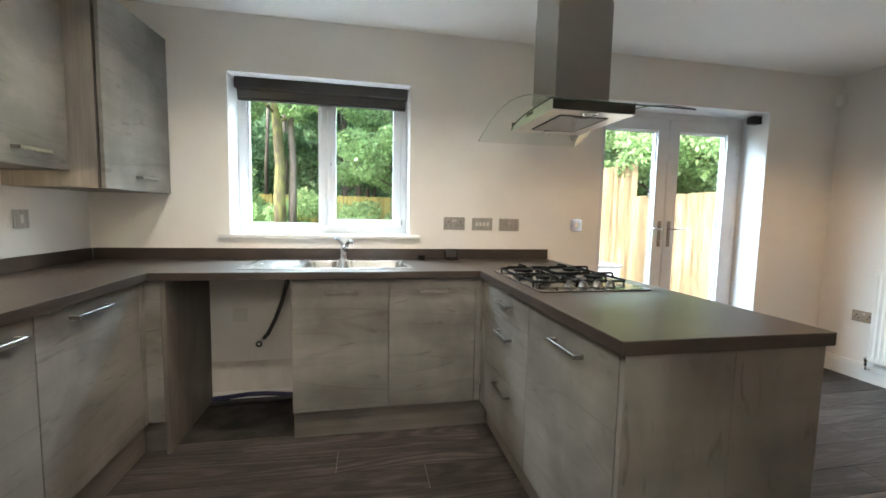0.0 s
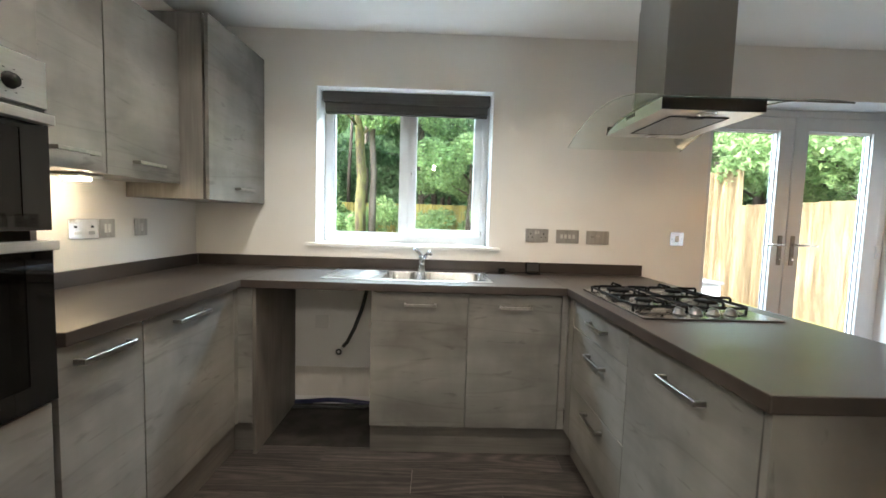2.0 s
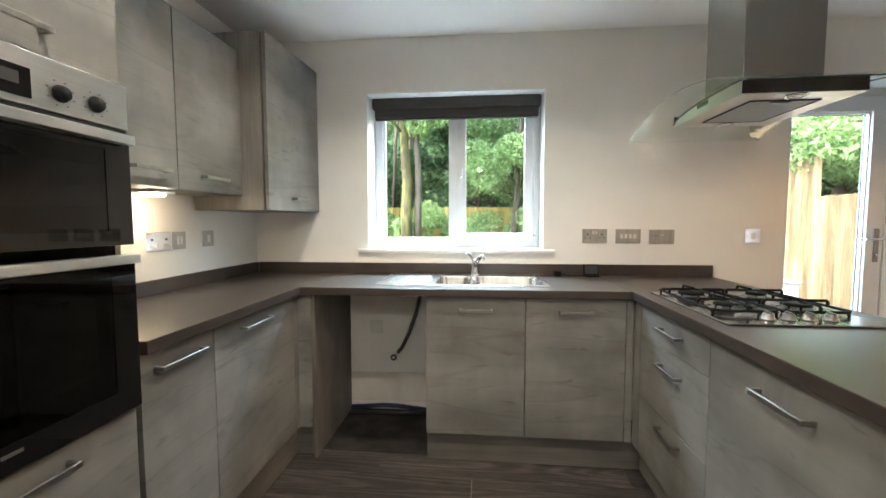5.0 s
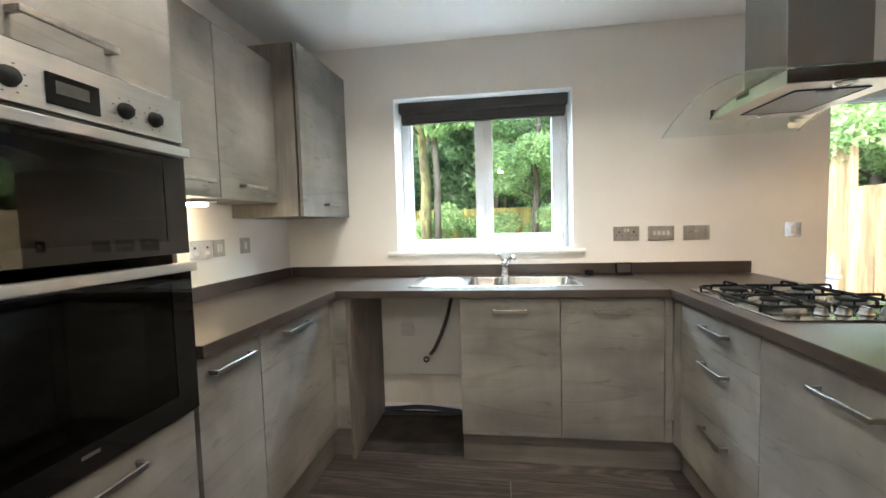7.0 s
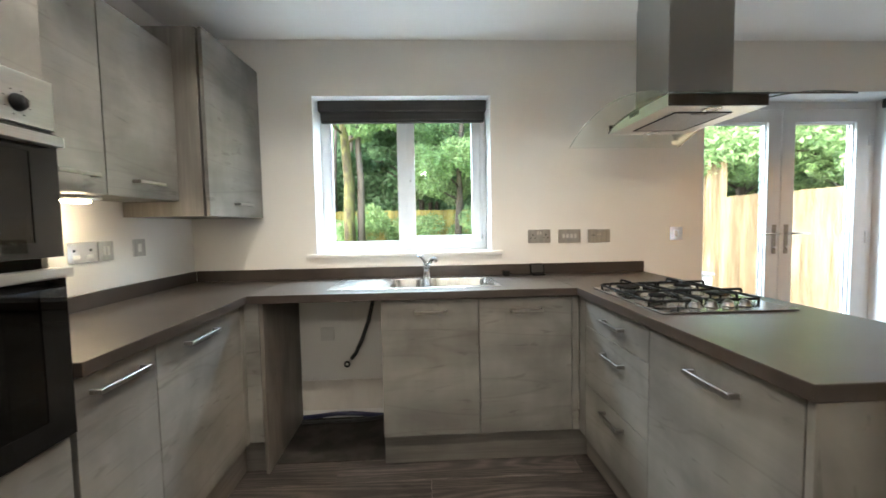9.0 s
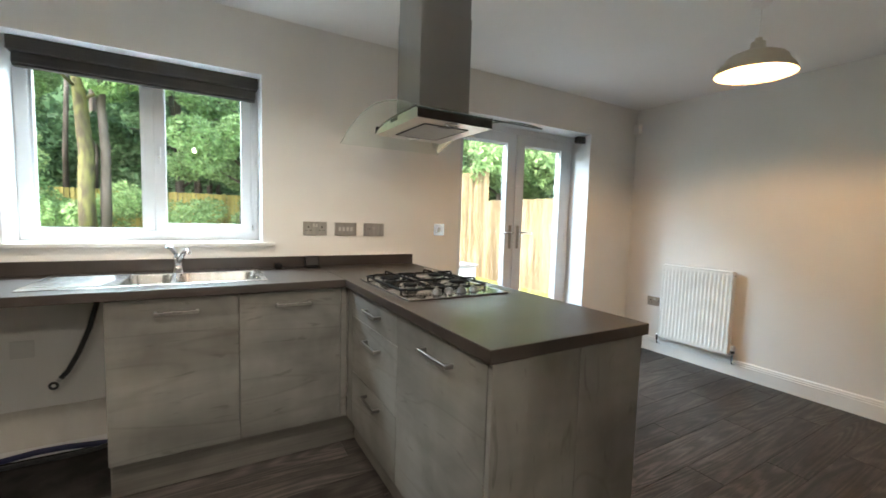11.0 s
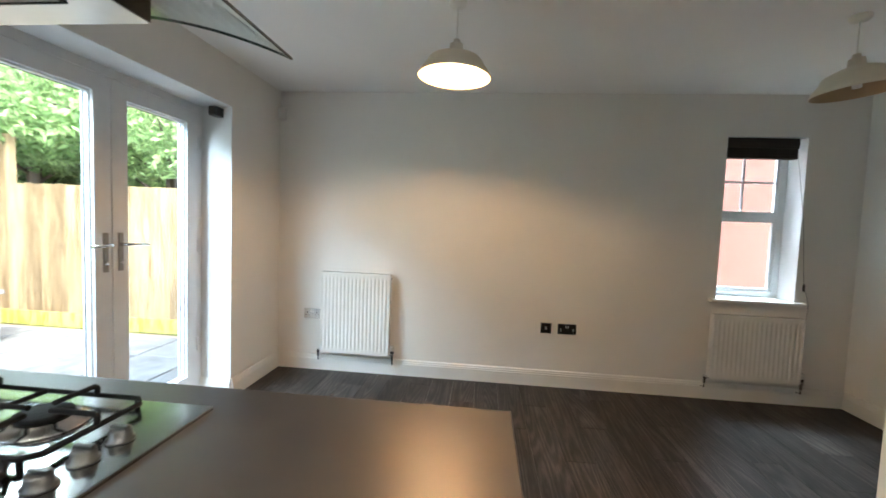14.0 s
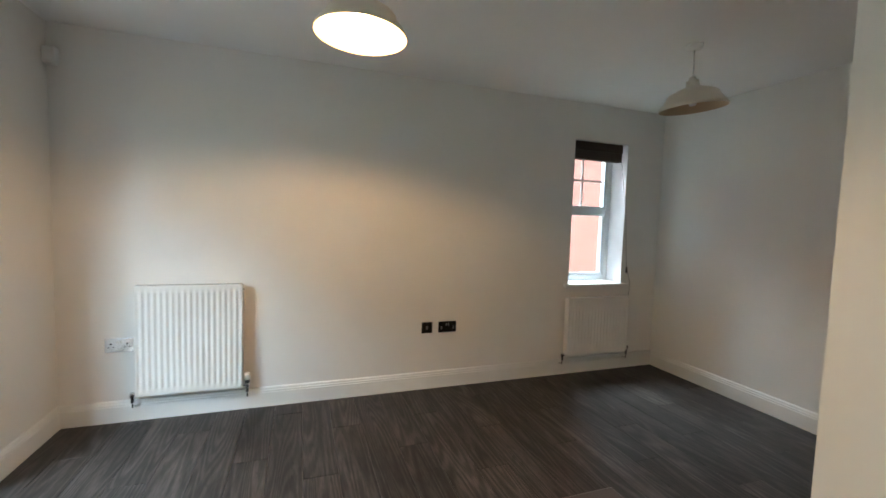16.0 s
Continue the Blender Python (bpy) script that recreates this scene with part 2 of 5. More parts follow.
    if rings:
        burr = ramp(streak(9.0, 30.0, 3.0, 1.2), [(0.28, (0.45,) * 3), (0.38, (1.0,) * 3)])
        out = mix("MULTIPLY", 0.6, out, burr)
        turns, wave = n.new("ShaderNodeMath"), n.new("ShaderNodeMath")
        turns.operation, wave.operation = "MULTIPLY", "SINE"
        turns.inputs[1].default_value = 130.0
        l.new(streak(0.42, 6.2, 1.2, 0.12), turns.inputs[0])
        l.new(turns.outputs[0], wave.inputs[0])
        rest = n.new("ShaderNodeMapRange")
        rest.inputs["From Min"].default_value = -1.0
        l.new(wave.outputs[0], rest.inputs["Value"])
        out = mix("MULTIPLY", 0.58, out, ramp(rest.outputs[0], [(0.08, (0.52,) * 3), (0.5, (0.92,) * 3), (0.94, (1.75, 1.70, 1.66))]))
        pores = ramp(streak(14.0, 190.0, 2.0, 0.0), [(0.35, (0.6,) * 3), (0.5, (1.0,) * 3), (0.68, (1.35, 1.33, 1.31))])
        out = mix("MULTIPLY", 0.7, out, pores)
    if rand:
        hsv, mr = n.new("ShaderNodeHueSaturation"), n.new("ShaderNodeMapRange")
        mr.inputs["To Min"].default_value, mr.inputs["To Max"].default_value = 1 - rand, 1 + rand
        l.new(info.outputs["Random"], mr.inputs["Value"])
        l.new(mr.outputs[0], hsv.inputs["Value"])
        l.new(out, hsv.inputs["Color"])
        out = hsv.outputs[0]
    l.new(out, p.inputs["Base Color"])
    bp = n.new("ShaderNodeBump")
    bp.inputs["Strength"].default_value, bp.inputs["Distance"].default_value = (0.1 if rings else 0.25), 0.0015
    l.new(fine, bp.inputs["Height"])
    l.new(bp.outputs[0], p.inputs["Normal"])
    return m


DOORWOOD = timber("pale_grey_board_finish", (0.154, 0.148, 0.136), (0.180, 0.174, 0.161), (0.212, 0.205, 0.191), 0.42, (0, 1), (0.8, 6.0), fine_amount=0.2, knots=True)
ENDWOOD = timber("pale_grey_upright_board", (0.154, 0.148, 0.136), (0.180, 0.174, 0.161), (0.212, 0.205, 0.191), 0.42, (2,), (1.3, 2.6), fine_amount=0.2, knots=True)
# carcass board made paler for wall units: bounced light put into the colour
LITCARCASS = timber("carcass_lit_tone", (0.165, 0.152, 0.137), (0.195, 0.181, 0.164), (0.228, 0.213, 0.194), 0.45, (2,), (1.2, 9.0), crack=False)
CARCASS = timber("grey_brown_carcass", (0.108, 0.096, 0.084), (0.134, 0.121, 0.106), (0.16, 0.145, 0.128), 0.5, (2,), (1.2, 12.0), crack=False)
PLINTHWOOD = timber("grey_brown_plinth", (0.118, 0.108, 0.096), (0.143, 0.132, 0.118), (0.172, 0.160, 0.143), 0.5, (0, 1), (1.2, 14.0), crack=False)
PLANK = timber("smoked_oak_plank", (0.034, 0.029, 0.026), (0.046, 0.0395, 0.036), (0.063, 0.055, 0.050), 0.42, (0,), (1.5, 11.0), rand=0.22, fine_amount=0.35, spec=0.18, rings=True)
FENCEWOOD = timber("fence_board_wood", (0.15, 0.103, 0.055), (0.215, 0.157, 0.09), (0.275, 0.208, 0.125), 0.85, (2,), (1.6, 26.0), rand=0.34, spec=0.15, crack=False)
SEAM = material("pale_plank_seam", (0.20, 0.18, 0.165), 0.6, second=(0.25, 0.225, 0.21), scale=(3, 3, 3))


# ---- building helpers ----
def part(name, bm, mat, parent=None, label=""):
    """Links a bmesh drawn in world places as one mesh, under a thing or part."""
    me = bpy.data.meshes.new(name)
    bmesh.ops.recalc_face_normals(bm, faces=bm.faces)
    base = Vector((0, 0, 0))
    p = parent
    while p is not None:
        base = base + p.location
        p = p.parent
    if base.length:
        bmesh.ops.translate(bm, vec=-base, verts=bm.verts)
    bm.to_mesh(me)
    bm.free()
    me.materials.append(mat)
    ob = new(name, me)
    if parent is not None:
        ob.parent = parent
    if label:
        tagged(ob, label)
    return ob


def thing(name, at, label, category, group="", kind=""):
    ob = new(name)
    ob.location = at
    ob.empty_display_size = 0.1
    return tagged(ob, label, category, group, kind)


def structure(name, bm, mat, label="", category=""):
    return tagged(part(name, bm, mat), label, category, kind="structure")


def add_box(bm, x0, x1, y0, y1, z0, z1):
    v = [bm.verts.new((x, y, z)) for x in (x0, x1) for y in (y0, y1) for z in (z0, z1)]
    for f in ((0, 1, 3, 2), (4, 6, 7, 5), (0, 4, 5, 1), (2, 3, 7, 6), (0, 2, 6, 4), (1, 5, 7, 3)):
        bm.faces.new([v[i] for i in f])


def boxes(*bs, bevel=0.0, seg=2):
    bm = bmesh.new()
    for b in bs:
        add_box(bm, *b)
    if bevel:
        bmesh.ops.bevel(bm, geom=list(bm.edges), offset=bevel, segments=seg, affect="EDGES", profile=0.6)
    return bm


def soften(bm, width, seg=2, angle=50):
    sharp = [e for e in bm.edges if len(e.link_faces) == 2 and e.calc_face_angle(0) > radians(angle)]
    bmesh.ops.bevel(bm, geom=sharp, offset=width, segments=seg, affect="EDGES", profile=0.6)
    return bm


def cells(us, vs, hole, put, w0, w1):
    """A plate with square holes: a grid of cells less those that hole(u, v) says; put(u, v, w) gives the world place."""
    bm = bmesh.new()
    seen = {}

    def vert(u, v, w):
        k = (round(u, 4), round(v, 4), round(w, 4))
        if k not in seen:
            seen[k] = bm.verts.new(put(u, v, w))
        return seen[k]

    def solid(i, j):
        return 0 <= i < len(us) - 1 and 0 <= j < len(vs) - 1 and not hole((us[i] + us[i + 1]) / 2, (vs[j] + vs[j + 1]) / 2)

    for i in range(len(us) - 1):
        for j in range(len(vs) - 1):
            if not solid(i, j):
                continue
            a, b, c, d = us[i], us[i + 1], vs[j], vs[j + 1]
            for w in (w0, w1):
                bm.faces.new([vert(a, c, w), vert(b, c, w), vert(b, d, w), vert(a, d, w)])
            for di, dj, (p, q) in ((-1, 0, ((a, c), (a, d))), (1, 0, ((b, c), (b, d))), (0, -1, ((a, c), (b, c))), (0, 1, ((a, d), (b, d)))):
                if not solid(i + di, j + dj):
                    bm.faces.new([vert(*p, w0), vert(*q, w0), vert(*q, w1), vert(*p, w1)])
    bmesh.ops.recalc_face_normals(bm, faces=bm.faces)
    bmesh.ops.dissolve_limit(bm, angle_limit=0.01, verts=bm.verts, edges=bm.edges)
    return bm


def lathe(profile, at, steps=32, axis="z", bm=None, caps=True):
    """A turned shape: (radius, height) pairs swept round an axis through at."""
    bm = bm or bmesh.new()
    rings = []
    for r, h in profile:
        ring = []
        for k in range(steps):
            a = 2 * math.pi * k / steps
            c, s = r * math.cos(a), r * math.sin(a)
            o = {"z": (c, s, h), "x": (h, c, s), "y": (c, h, s)}[axis]
            ring.append(bm.verts.new([at[i] + o[i] for i in range(3)]))
        rings.append(ring)
    for a, b in zip(rings, rings[1:]):
        for k in range(steps):
            f = bm.faces.new([a[k], a[(k + 1) % steps], b[(k + 1) % steps], b[k]])
            f.smooth = True
    for ring, (r, _) in ((rings[0], profile[0]), (rings[-1], profile[-1])):
        if caps and r > 1e-6:
            bm.faces.new(ring)
    return bm


def tube(points, r, bm=None, sides=8, taper=None):
    """A round rod along a line of points."""
    bm = bm or bmesh.new()
    pts = [Vector(p) for p in points]
    rings = []
    for i, p in enumerate(pts):
        d = (pts[min(i + 1, len(pts) - 1)] - pts[max(i - 1, 0)]).normalized()
        q = Vector((0, 0, 1)).rotation_difference(d)
        rr = r if taper is None else r + (taper - r) * i / (len(pts) - 1)
        rings.append([bm.verts.new(p + q @ Vector((rr * math.cos(2 * math.pi * k / sides), rr * math.sin(2 * math.pi * k / sides), 0))) for k in range(sides)])
    for a, b in zip(rings, rings[1:]):
        for k in range(sides):
            f = bm.faces.new([a[k], a[(k + 1) % sides], b[(k + 1) % sides], b[k]])
            f.smooth = True
    bm.faces.new(rings[0])
    bm.faces.new(rings[-1])
    return bm


# ---- the rooms: numbers of the plan ----
CEILING = 2.385
EAST = 5.415
SOUTH = -4.60
KSOUTH = -2.78          # south wall of the kitchen arm, with the hall door
NIB = 3.12              # east end of that wall
THICK = 0.34

# walls
structure("wall_north", cells([-0.3, 0.795, 1.912, 3.30, 4.745, EAST + THICK], [-0.15, 0.0, 1.045, 2.05, 2.066, 2.7],
    lambda u, v: (0.795 < u < 1.912 and 1.045 < v < 2.05) or (3.30 < u < 4.745 and 0.0 < v < 2.066),
    lambda u, v, w: (u, w, v), 0.0, THICK), WALL)
structure("wall_east", cells([SOUTH - 0.3, -4.19, -3.609, 0.0], [-0.15, 0.785, 2.07, 2.7],
    lambda u, v: -4.19 < u < -3.609 and 0.785 < v < 2.07, lambda u, v, w: (w, u, v), EAST, EAST + THICK), WALL)
structure("wall_west", boxes((-0.3, 0.04, KSOUTH - 1.9, 0.0, -0.15, 2.7)), WALL)
structure("wall_kitchen_south", cells([0.0, 1.10, 1.95, NIB], [0.0, 2.05, CEILING],
    lambda u, v: 1.10 < u < 1.95 and v < 2.05, lambda u, v, w: (u, w, v), KSOUTH - 0.12, KSOUTH), WALL)
structure("wall_nib", boxes((NIB - 0.12, NIB, SOUTH, KSOUTH - 0.12, 0, CEILING)), WALL)
structure("wall_south", boxes((-0.3, EAST, SOUTH - 0.3, SOUTH, -0.15, 2.7)), WALL)
structure("ceiling", boxes((-0.3, EAST + THICK, SOUTH - 0.3, THICK, CEILING, CEILING + 0.3)), CEIL)
floor = structure("floor", boxes((0, EAST, SOUTH, 0.0, -0.12, -0.005)), SEAM, "dark smoked oak plank floor", "floor")


# white-painted reveals, lining the openings 3 mm proud
def reveal(name, bs):
    structure(name, boxes(*bs), REVEAL)


reveal("trim_window_reveal", [(0.795, 0.799, 0.001, 0.20, 1.062, 2.046), (1.908, 1.912, 0.001, 0.20, 1.062, 2.046), (0.795, 1.912, 0.001, 0.20, 2.046, 2.05)])
reveal("trim_garden_door_reveal", [(3.30, 3.304, 0.001, 0.225, 0.0, 2.062), (4.741, 4.745, 0.001, 0.225, 0.0, 2.062), (3.30, 4.745, 0.001, 0.225, 2.062, 2.066)])
reveal("trim_side_window_reveal", [(EAST + 0.001, EAST + 0.19, -3.613, -3.609, 0.80, 2.066), (EAST + 0.001, EAST + 0.19, -4.19, -4.186, 0.80, 2.066), (EAST + 0.001, EAST + 0.19, -4.19, -3.609, 2.066, 2.07)])
structure("sill_kitchen", boxes((0.736, 1.978, -0.03, -0.001, 1.045, 1.067), (0.795, 1.912, -0.001, 0.21, 1.045, 1.067), bevel=0.006), WHITE)
structure("sill_side", boxes((EAST - 0.045, EAST - 0.001, -4.245, -3.555, 0.782, 0.806), (EAST - 0.001, EAST + 0.20, -4.19, -3.609, 0.782, 0.806), bevel=0.006), WHITE)


# skirting: a moulded board along the walls
def skirting(name, a, b, into):
    """From a to b along a wall, its face looking along into."""
    prof = [(0.0, 0.0), (0.017, 0.0), (0.017, 0.098), (0.014, 0.103), (0.0145, 0.112), (0.011, 0.118), (0.010, 0.128), (0.005, 0.135), (0.0, 0.136)]
    bm = bmesh.new()
    ends = []
    for p in (a, b):
        ends.append([bm.verts.new((p[0] + into[0] * d, p[1] + into[1] * d, h)) for d, h in prof])
    for i in range(len(prof)):
        j = (i + 1) % len(prof)
        bm.faces.new([ends[0][i], ends[0][j], ends[1][j], ends[1][i]])
    bm.faces.new(ends[0])
    bm.faces.new(ends[1])
    structure(name, bm, WHITE)


skirting("baseboard_east", (EAST, SOUTH), (EAST, 0.0), (-1, 0))
skirting("baseboard_north", (4.745, 0), (EAST - 0.017, 0), (0, -1))
skirting("baseboard_north_pier", (2.93, 0), (3.30, 0), (0, -1))
skirting("baseboard_jamb", (4.741, 0.0), (4.741, 0.225), (-1, 0))
skirting("baseboard_south", (NIB, SOUTH), (EAST - 0.017, SOUTH), (0, 1))
skirting("baseboard_nib", (NIB, SOUTH + 0.017), (NIB, KSOUTH), (1, 0))
skirting("baseboard_kitchen", (2.02, KSOUTH), (NIB, KSOUTH), (0, 1))


# ---- kitchen units ----
def facing(kind):
    """Maps u along a run, w out from the wall, z up, to world places."""
    return {"left": lambda u, w, z: (w, u, z), "back": lambda u, w, z: (u, -w, z), "island": lambda u, w, z: (2.86 - w, u, z)}[kind]


def ubox(m, u0, u1, w0, w1, z0, z1):
    a, b = m(u0, w0, z0), m(u1, w1, z1)
    return (min(a[0], b[0]), max(a[0], b[0]), min(a[1], b[1]), max(a[1], b[1]), z0, z1)


def bar_handle(m, u0, u1, w, z, parent):
    """A flat satin bar on two square legs."""
    part("handle", boxes(ubox(m, u0, u1, w + 0.026, w + 0.034, z - 0.007, z + 0.007), ubox(m, u0, u0 + 0.010, w, w + 0.027, z - 0.007, z + 0.007),
                         ubox(m, u1 - 0.010, u1, w, w + 0.027, z - 0.007, z + 0.007), bevel=0.0012, seg=1), HANDLE, parent, "satin nickel bar handle")


def cabinet(name, label, kind, u0, u1, z0, z1, depth, fronts, group, category="cabinet", back=0.046):
    """A unit: carcass and its fronts. fronts: name, u0, u1, z0, z1, then the handle's u0, u1 and z."""
    m = facing(kind)
    x, y, _ = m((u0 + u1) / 2, depth / 2, 0)
    c = thing(name, (x, y, z0), label, category, group)
    part("body", boxes(ubox(m, u0 + 0.001, u1 - 0.001, back, depth - 0.012, z0, z1)), CARCASS if z0 < 1.0 else LITCARCASS, c)
    for n, a, b, lo, hi, *h in fronts:
        d = part(n, boxes(ubox(m, a + 0.0015, b - 0.0015, depth, depth + 0.019, lo, hi), bevel=0.0015), DOORWOOD, c)
        if h:
            bar_handle(m, h[0], h[1], depth + 0.019, h[2], d)
    return c


GREY = "pale grey board-effect "
BASE = "base units"
cabinet("base_cabinet", GREY + "narrow base cabinet beside the oven tower", "left", -1.553, -1.237, 0.165, 0.868, 0.561,
        [("door", -1.552, -1.237, 0.165, 0.865, -1.505, -1.303, 0.813)], BASE)
cabinet("base_cabinet", GREY + "corner base cabinet with one wide door", "left", -1.235, -0.03, 0.165, 0.868, 0.561,
        [("door", -1.234, -0.617, 0.165, 0.865, -1.08, -0.865, 0.818)], BASE)
fil = thing("corner_filler", (0.62, -0.57, 0.15), GREY + "filler strip in the inner corner", "filler panel")
part("panel", boxes((0.5815, 0.653, -0.580, -0.563, 0.165, 0.866), bevel=0.0015), DOORWOOD, fil)
part("return", boxes((0.563, 0.581, -0.615, -0.563, 0.165, 0.866), bevel=0.001), DOORWOOD, fil)
fil2 = thing("corner_filler", (2.25, -0.57, 0.15), GREY + "filler strip between sink and drawer units", "filler panel")
part("panel", boxes((2.2225, 2.2575, -0.580, -0.563, 0.165, 0.866), bevel=0.001), DOORWOOD, fil2)
endp = thing("end_panel", (0.664, -0.3, 0.0), "grey-brown end panel beside the empty appliance space", "end panel")
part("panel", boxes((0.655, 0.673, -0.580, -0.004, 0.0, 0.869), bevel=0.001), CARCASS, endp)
cabinet("sink_cabinet", GREY + "two-door cabinet under the sink", "back", 1.25, 2.222, 0.165, 0.868, 0.561,
        [("door", 1.25, 1.743, 0.165, 0.865, 1.419, 1.583, 0.804), ("door", 1.743, 2.221, 0.165, 0.865, 1.903, 2.064, 0.802)], BASE)
cabinet("drawer_cabinet", GREY + "cabinet of three drawers under the hob", "island", -1.222, -0.617, 0.165, 0.868, 0.582,
        [("drawer_front", -1.222, -0.66, 0.734, 0.865, -1.048, -0.878, 0.806), ("drawer_front", -1.222, -0.66, 0.445, 0.731, -1.048, -0.878, 0.658),
         ("drawer_front", -1.222, -0.66, 0.165, 0.442, -1.048, -0.878, 0.395), ("corner_post", -0.659, -0.5795, 0.165, 0.865)], BASE)
cabinet("base_cabinet", GREY + "peninsula cabinet with one door", "island", -1.811, -1.224, 0.165, 0.868, 0.582,
        [("door", -1.811, -1.222, 0.165, 0.865, -1.640, -1.455, 0.794)], BASE)
pend = thing("peninsula_end_panel", (2.57, -1.822, 0.0), GREY + "end panel closing the peninsula", "end panel")
part("panel", boxes((2.26, 2.593, -1.832, -1.813, 0.0, 0.869), bevel=0.0012), ENDWOOD, pend)
part("panel", boxes((2.5945, 2.895, -1.832, -1.813, 0.0, 0.869), bevel=0.0012), ENDWOOD, pend)
pbk = thing("peninsula_back_panel", (2.88, -0.9, 0.0), GREY + "back panel of the peninsula", "end panel")
part("panel", boxes((2.866, 2.884, -1.811, -0.004, 0.0, 0.869), bevel=0.0012), ENDWOOD, pbk)

# plinths
for nm, b in (("plinth", (0.527, 0.545, -1.565, -0.53, 0.0, 0.163)), ("plinth", (0.545, 0.654, -0.545, -0.530, 0.0, 0.163)),
              ("plinth", (1.25, 2.318, -0.533, -0.517, 0.0, 0.163)), ("plinth", (2.318, 2.336, -1.812, -0.517, 0.0, 0.163))):
    p = thing(nm, ((b[0] + b[1]) / 2, (b[2] + b[3]) / 2, 0), "grey-brown plinth board under the base units", "plinth", "plinths")
    part("board", boxes(b, bevel=0.001), PLINTHWOOD, p)

# worktop with the sink's cut-out
wt = thing("worktop", (1.4, -0.4, 0.871), "dark brown matt laminate worktop along three sides", "worktop")
part("corner_section", soften(cells([0.043, 0.608], [-1.553, -0.003], lambda u, v: False, lambda u, v, w: (u, v, w), 0.871, 0.910), 0.003), WORKTOP, wt)
part("sink_section", soften(cells([0.6085, 1.275, 1.86, 2.2375], [-0.605, -0.475, -0.125, -0.003], lambda u, v: 1.275 < u < 1.86 and -0.475 < v < -0.125,
                                  lambda u, v, w: (u, v, w), 0.871, 0.910), 0.003), WORKTOP, wt)
part("peninsula_section", soften(cells([2.238, 2.905], [-1.849, -0.003], lambda u, v: False, lambda u, v, w: (u, v, w), 0.871, 0.910), 0.003), WORKTOP, wt)
ups = thing("upstand", (1.4, -0.01, 0.910), "low dark brown laminate upstand against the wall", "upstand")
part("board", boxes((0.061, 2.905, -0.021, -0.002, 0.9105, 0.978), bevel=0.0015), WORKTOP, ups)
part("board", boxes((0.042, 0.061, -1.553, -0.0215, 0.9105, 0.978), bevel=0.0015), WORKTOP, ups)

# wall units
WU = "wall units"
cabinet("wall_cabinet", GREY + "wall cabinet next to the corner cabinet", "left", -1.034, -0.592, 1.373, 2.085, 0.296,
        [("door", -1.035, -0.593, 1.373, 2.085, -0.905, -0.742, 1.435)], WU)
cabinet("wall_cabinet", GREY + "wall cabinet beside the oven tower", "left", -1.556, -1.037, 1.373, 2.085, 0.296,
        [("door", -1.556, -1.037, 1.373, 2.085, -1.27, -1.10, 1.435)], WU)
corner = cabinet("corner_wall_cabinet", GREY + "corner wall cabinet, its door a little ajar", "left", -0.588, -0.003, 1.302, 2.187, 0.433,
                 [("door", -0.588, -0.008, 1.302, 2.187, -0.355, -0.19, 1.370)], WU)
for ob in corner.children:
    if ob.name.startswith("door"):
        hinge = Vector((0.433, -0.588, 0.0)) - Vector((corner.location.x, corner.location.y, 0.0))
        ob.matrix_basis = Matrix.Translation(hinge) @ Matrix.Rotation(radians(-2.6), 4, "Z") @ Matrix.Translation(-hinge)

# oven tower, hollow where the oven sits
tower = thing("oven_tower", (0.28, -1.867, 0.0), GREY + "tall oven housing from floor to head height", "tall cabinet", WU)
part("body", boxes((0.045, 0.558, -2.166, -2.150, 0.165, 2.212), (0.045, 0.558, -1.584, -1.568, 0.165, 2.212), (0.045, 0.558, -2.150, -1.584, 0.165, 0.735),
                   (0.045, 0.558, -2.150, -1.584, 1.595, 2.212), (0.045, 0.06, -2.150, -1.584, 0.735, 1.595)), CARCASS, tower)
ml = facing("left")
for nm, lo, hi, hz in (("door", 1.598, 2.212, 1.648), ("drawer_front", 0.165, 0.728, 0.684)):
    d = part(nm, boxes((0.561, 0.580, -2.1645, -1.5695, lo, hi), bevel=0.0015), DOORWOOD, tower)
    bar_handle(ml, -1.952, -1.754, 0.580, hz, d)
part("plinth", boxes((0.527, 0.545, -2.166, -1.567, 0.0, 0.163)), PLINTHWOOD, tower)

# built-in double oven
oven = thing("double_oven", (0.30, -1.867, 0.735), "built-in stainless steel and black glass double oven in its housing", "oven")
Y0, Y1 = -2.163, -1.571
panel = part("control_panel", boxes((0.562, 0.600, Y0, Y1, 1.478, 1.590), bevel=0.002), STEEL, oven, "brushed steel control panel")
part("display", boxes((0.600, 0.6025, -1.909, -1.802, 1.492, 1.553), bevel=0.001), BLACKGLASS, panel)
part("screen", boxes((0.6027, 0.6032, -1.892, -1.825, 1.515, 1.540)), BACKDARK, panel)
for ky in (-2.052, -1.970, -1.741, -1.659):
    part("knob", lathe([(0.019, 0.0), (0.019, 0.003), (0.0165, 0.005), (0.0155, 0.012), (0.0, 0.013)], (0.600, ky, 1.521), 24, "x"), IRON, panel, "round black knob")
    part("dial_marks", boxes(*[(0.6, 0.6008, ky + 0.030 * math.cos(a) - 0.002, ky + 0.030 * math.cos(a) + 0.002, 1.521 + 0.028 * math.sin(a) - 0.001, 1.521 + 0.028 * math.sin(a) + 0.001)
                               for a in [0.4 + k * 0.8 for k in range(8)]]), BLACK, panel)
part("vent_strip", boxes((0.562, 0.592, Y0, Y1, 1.462, 1.477)), BACKDARK, oven)


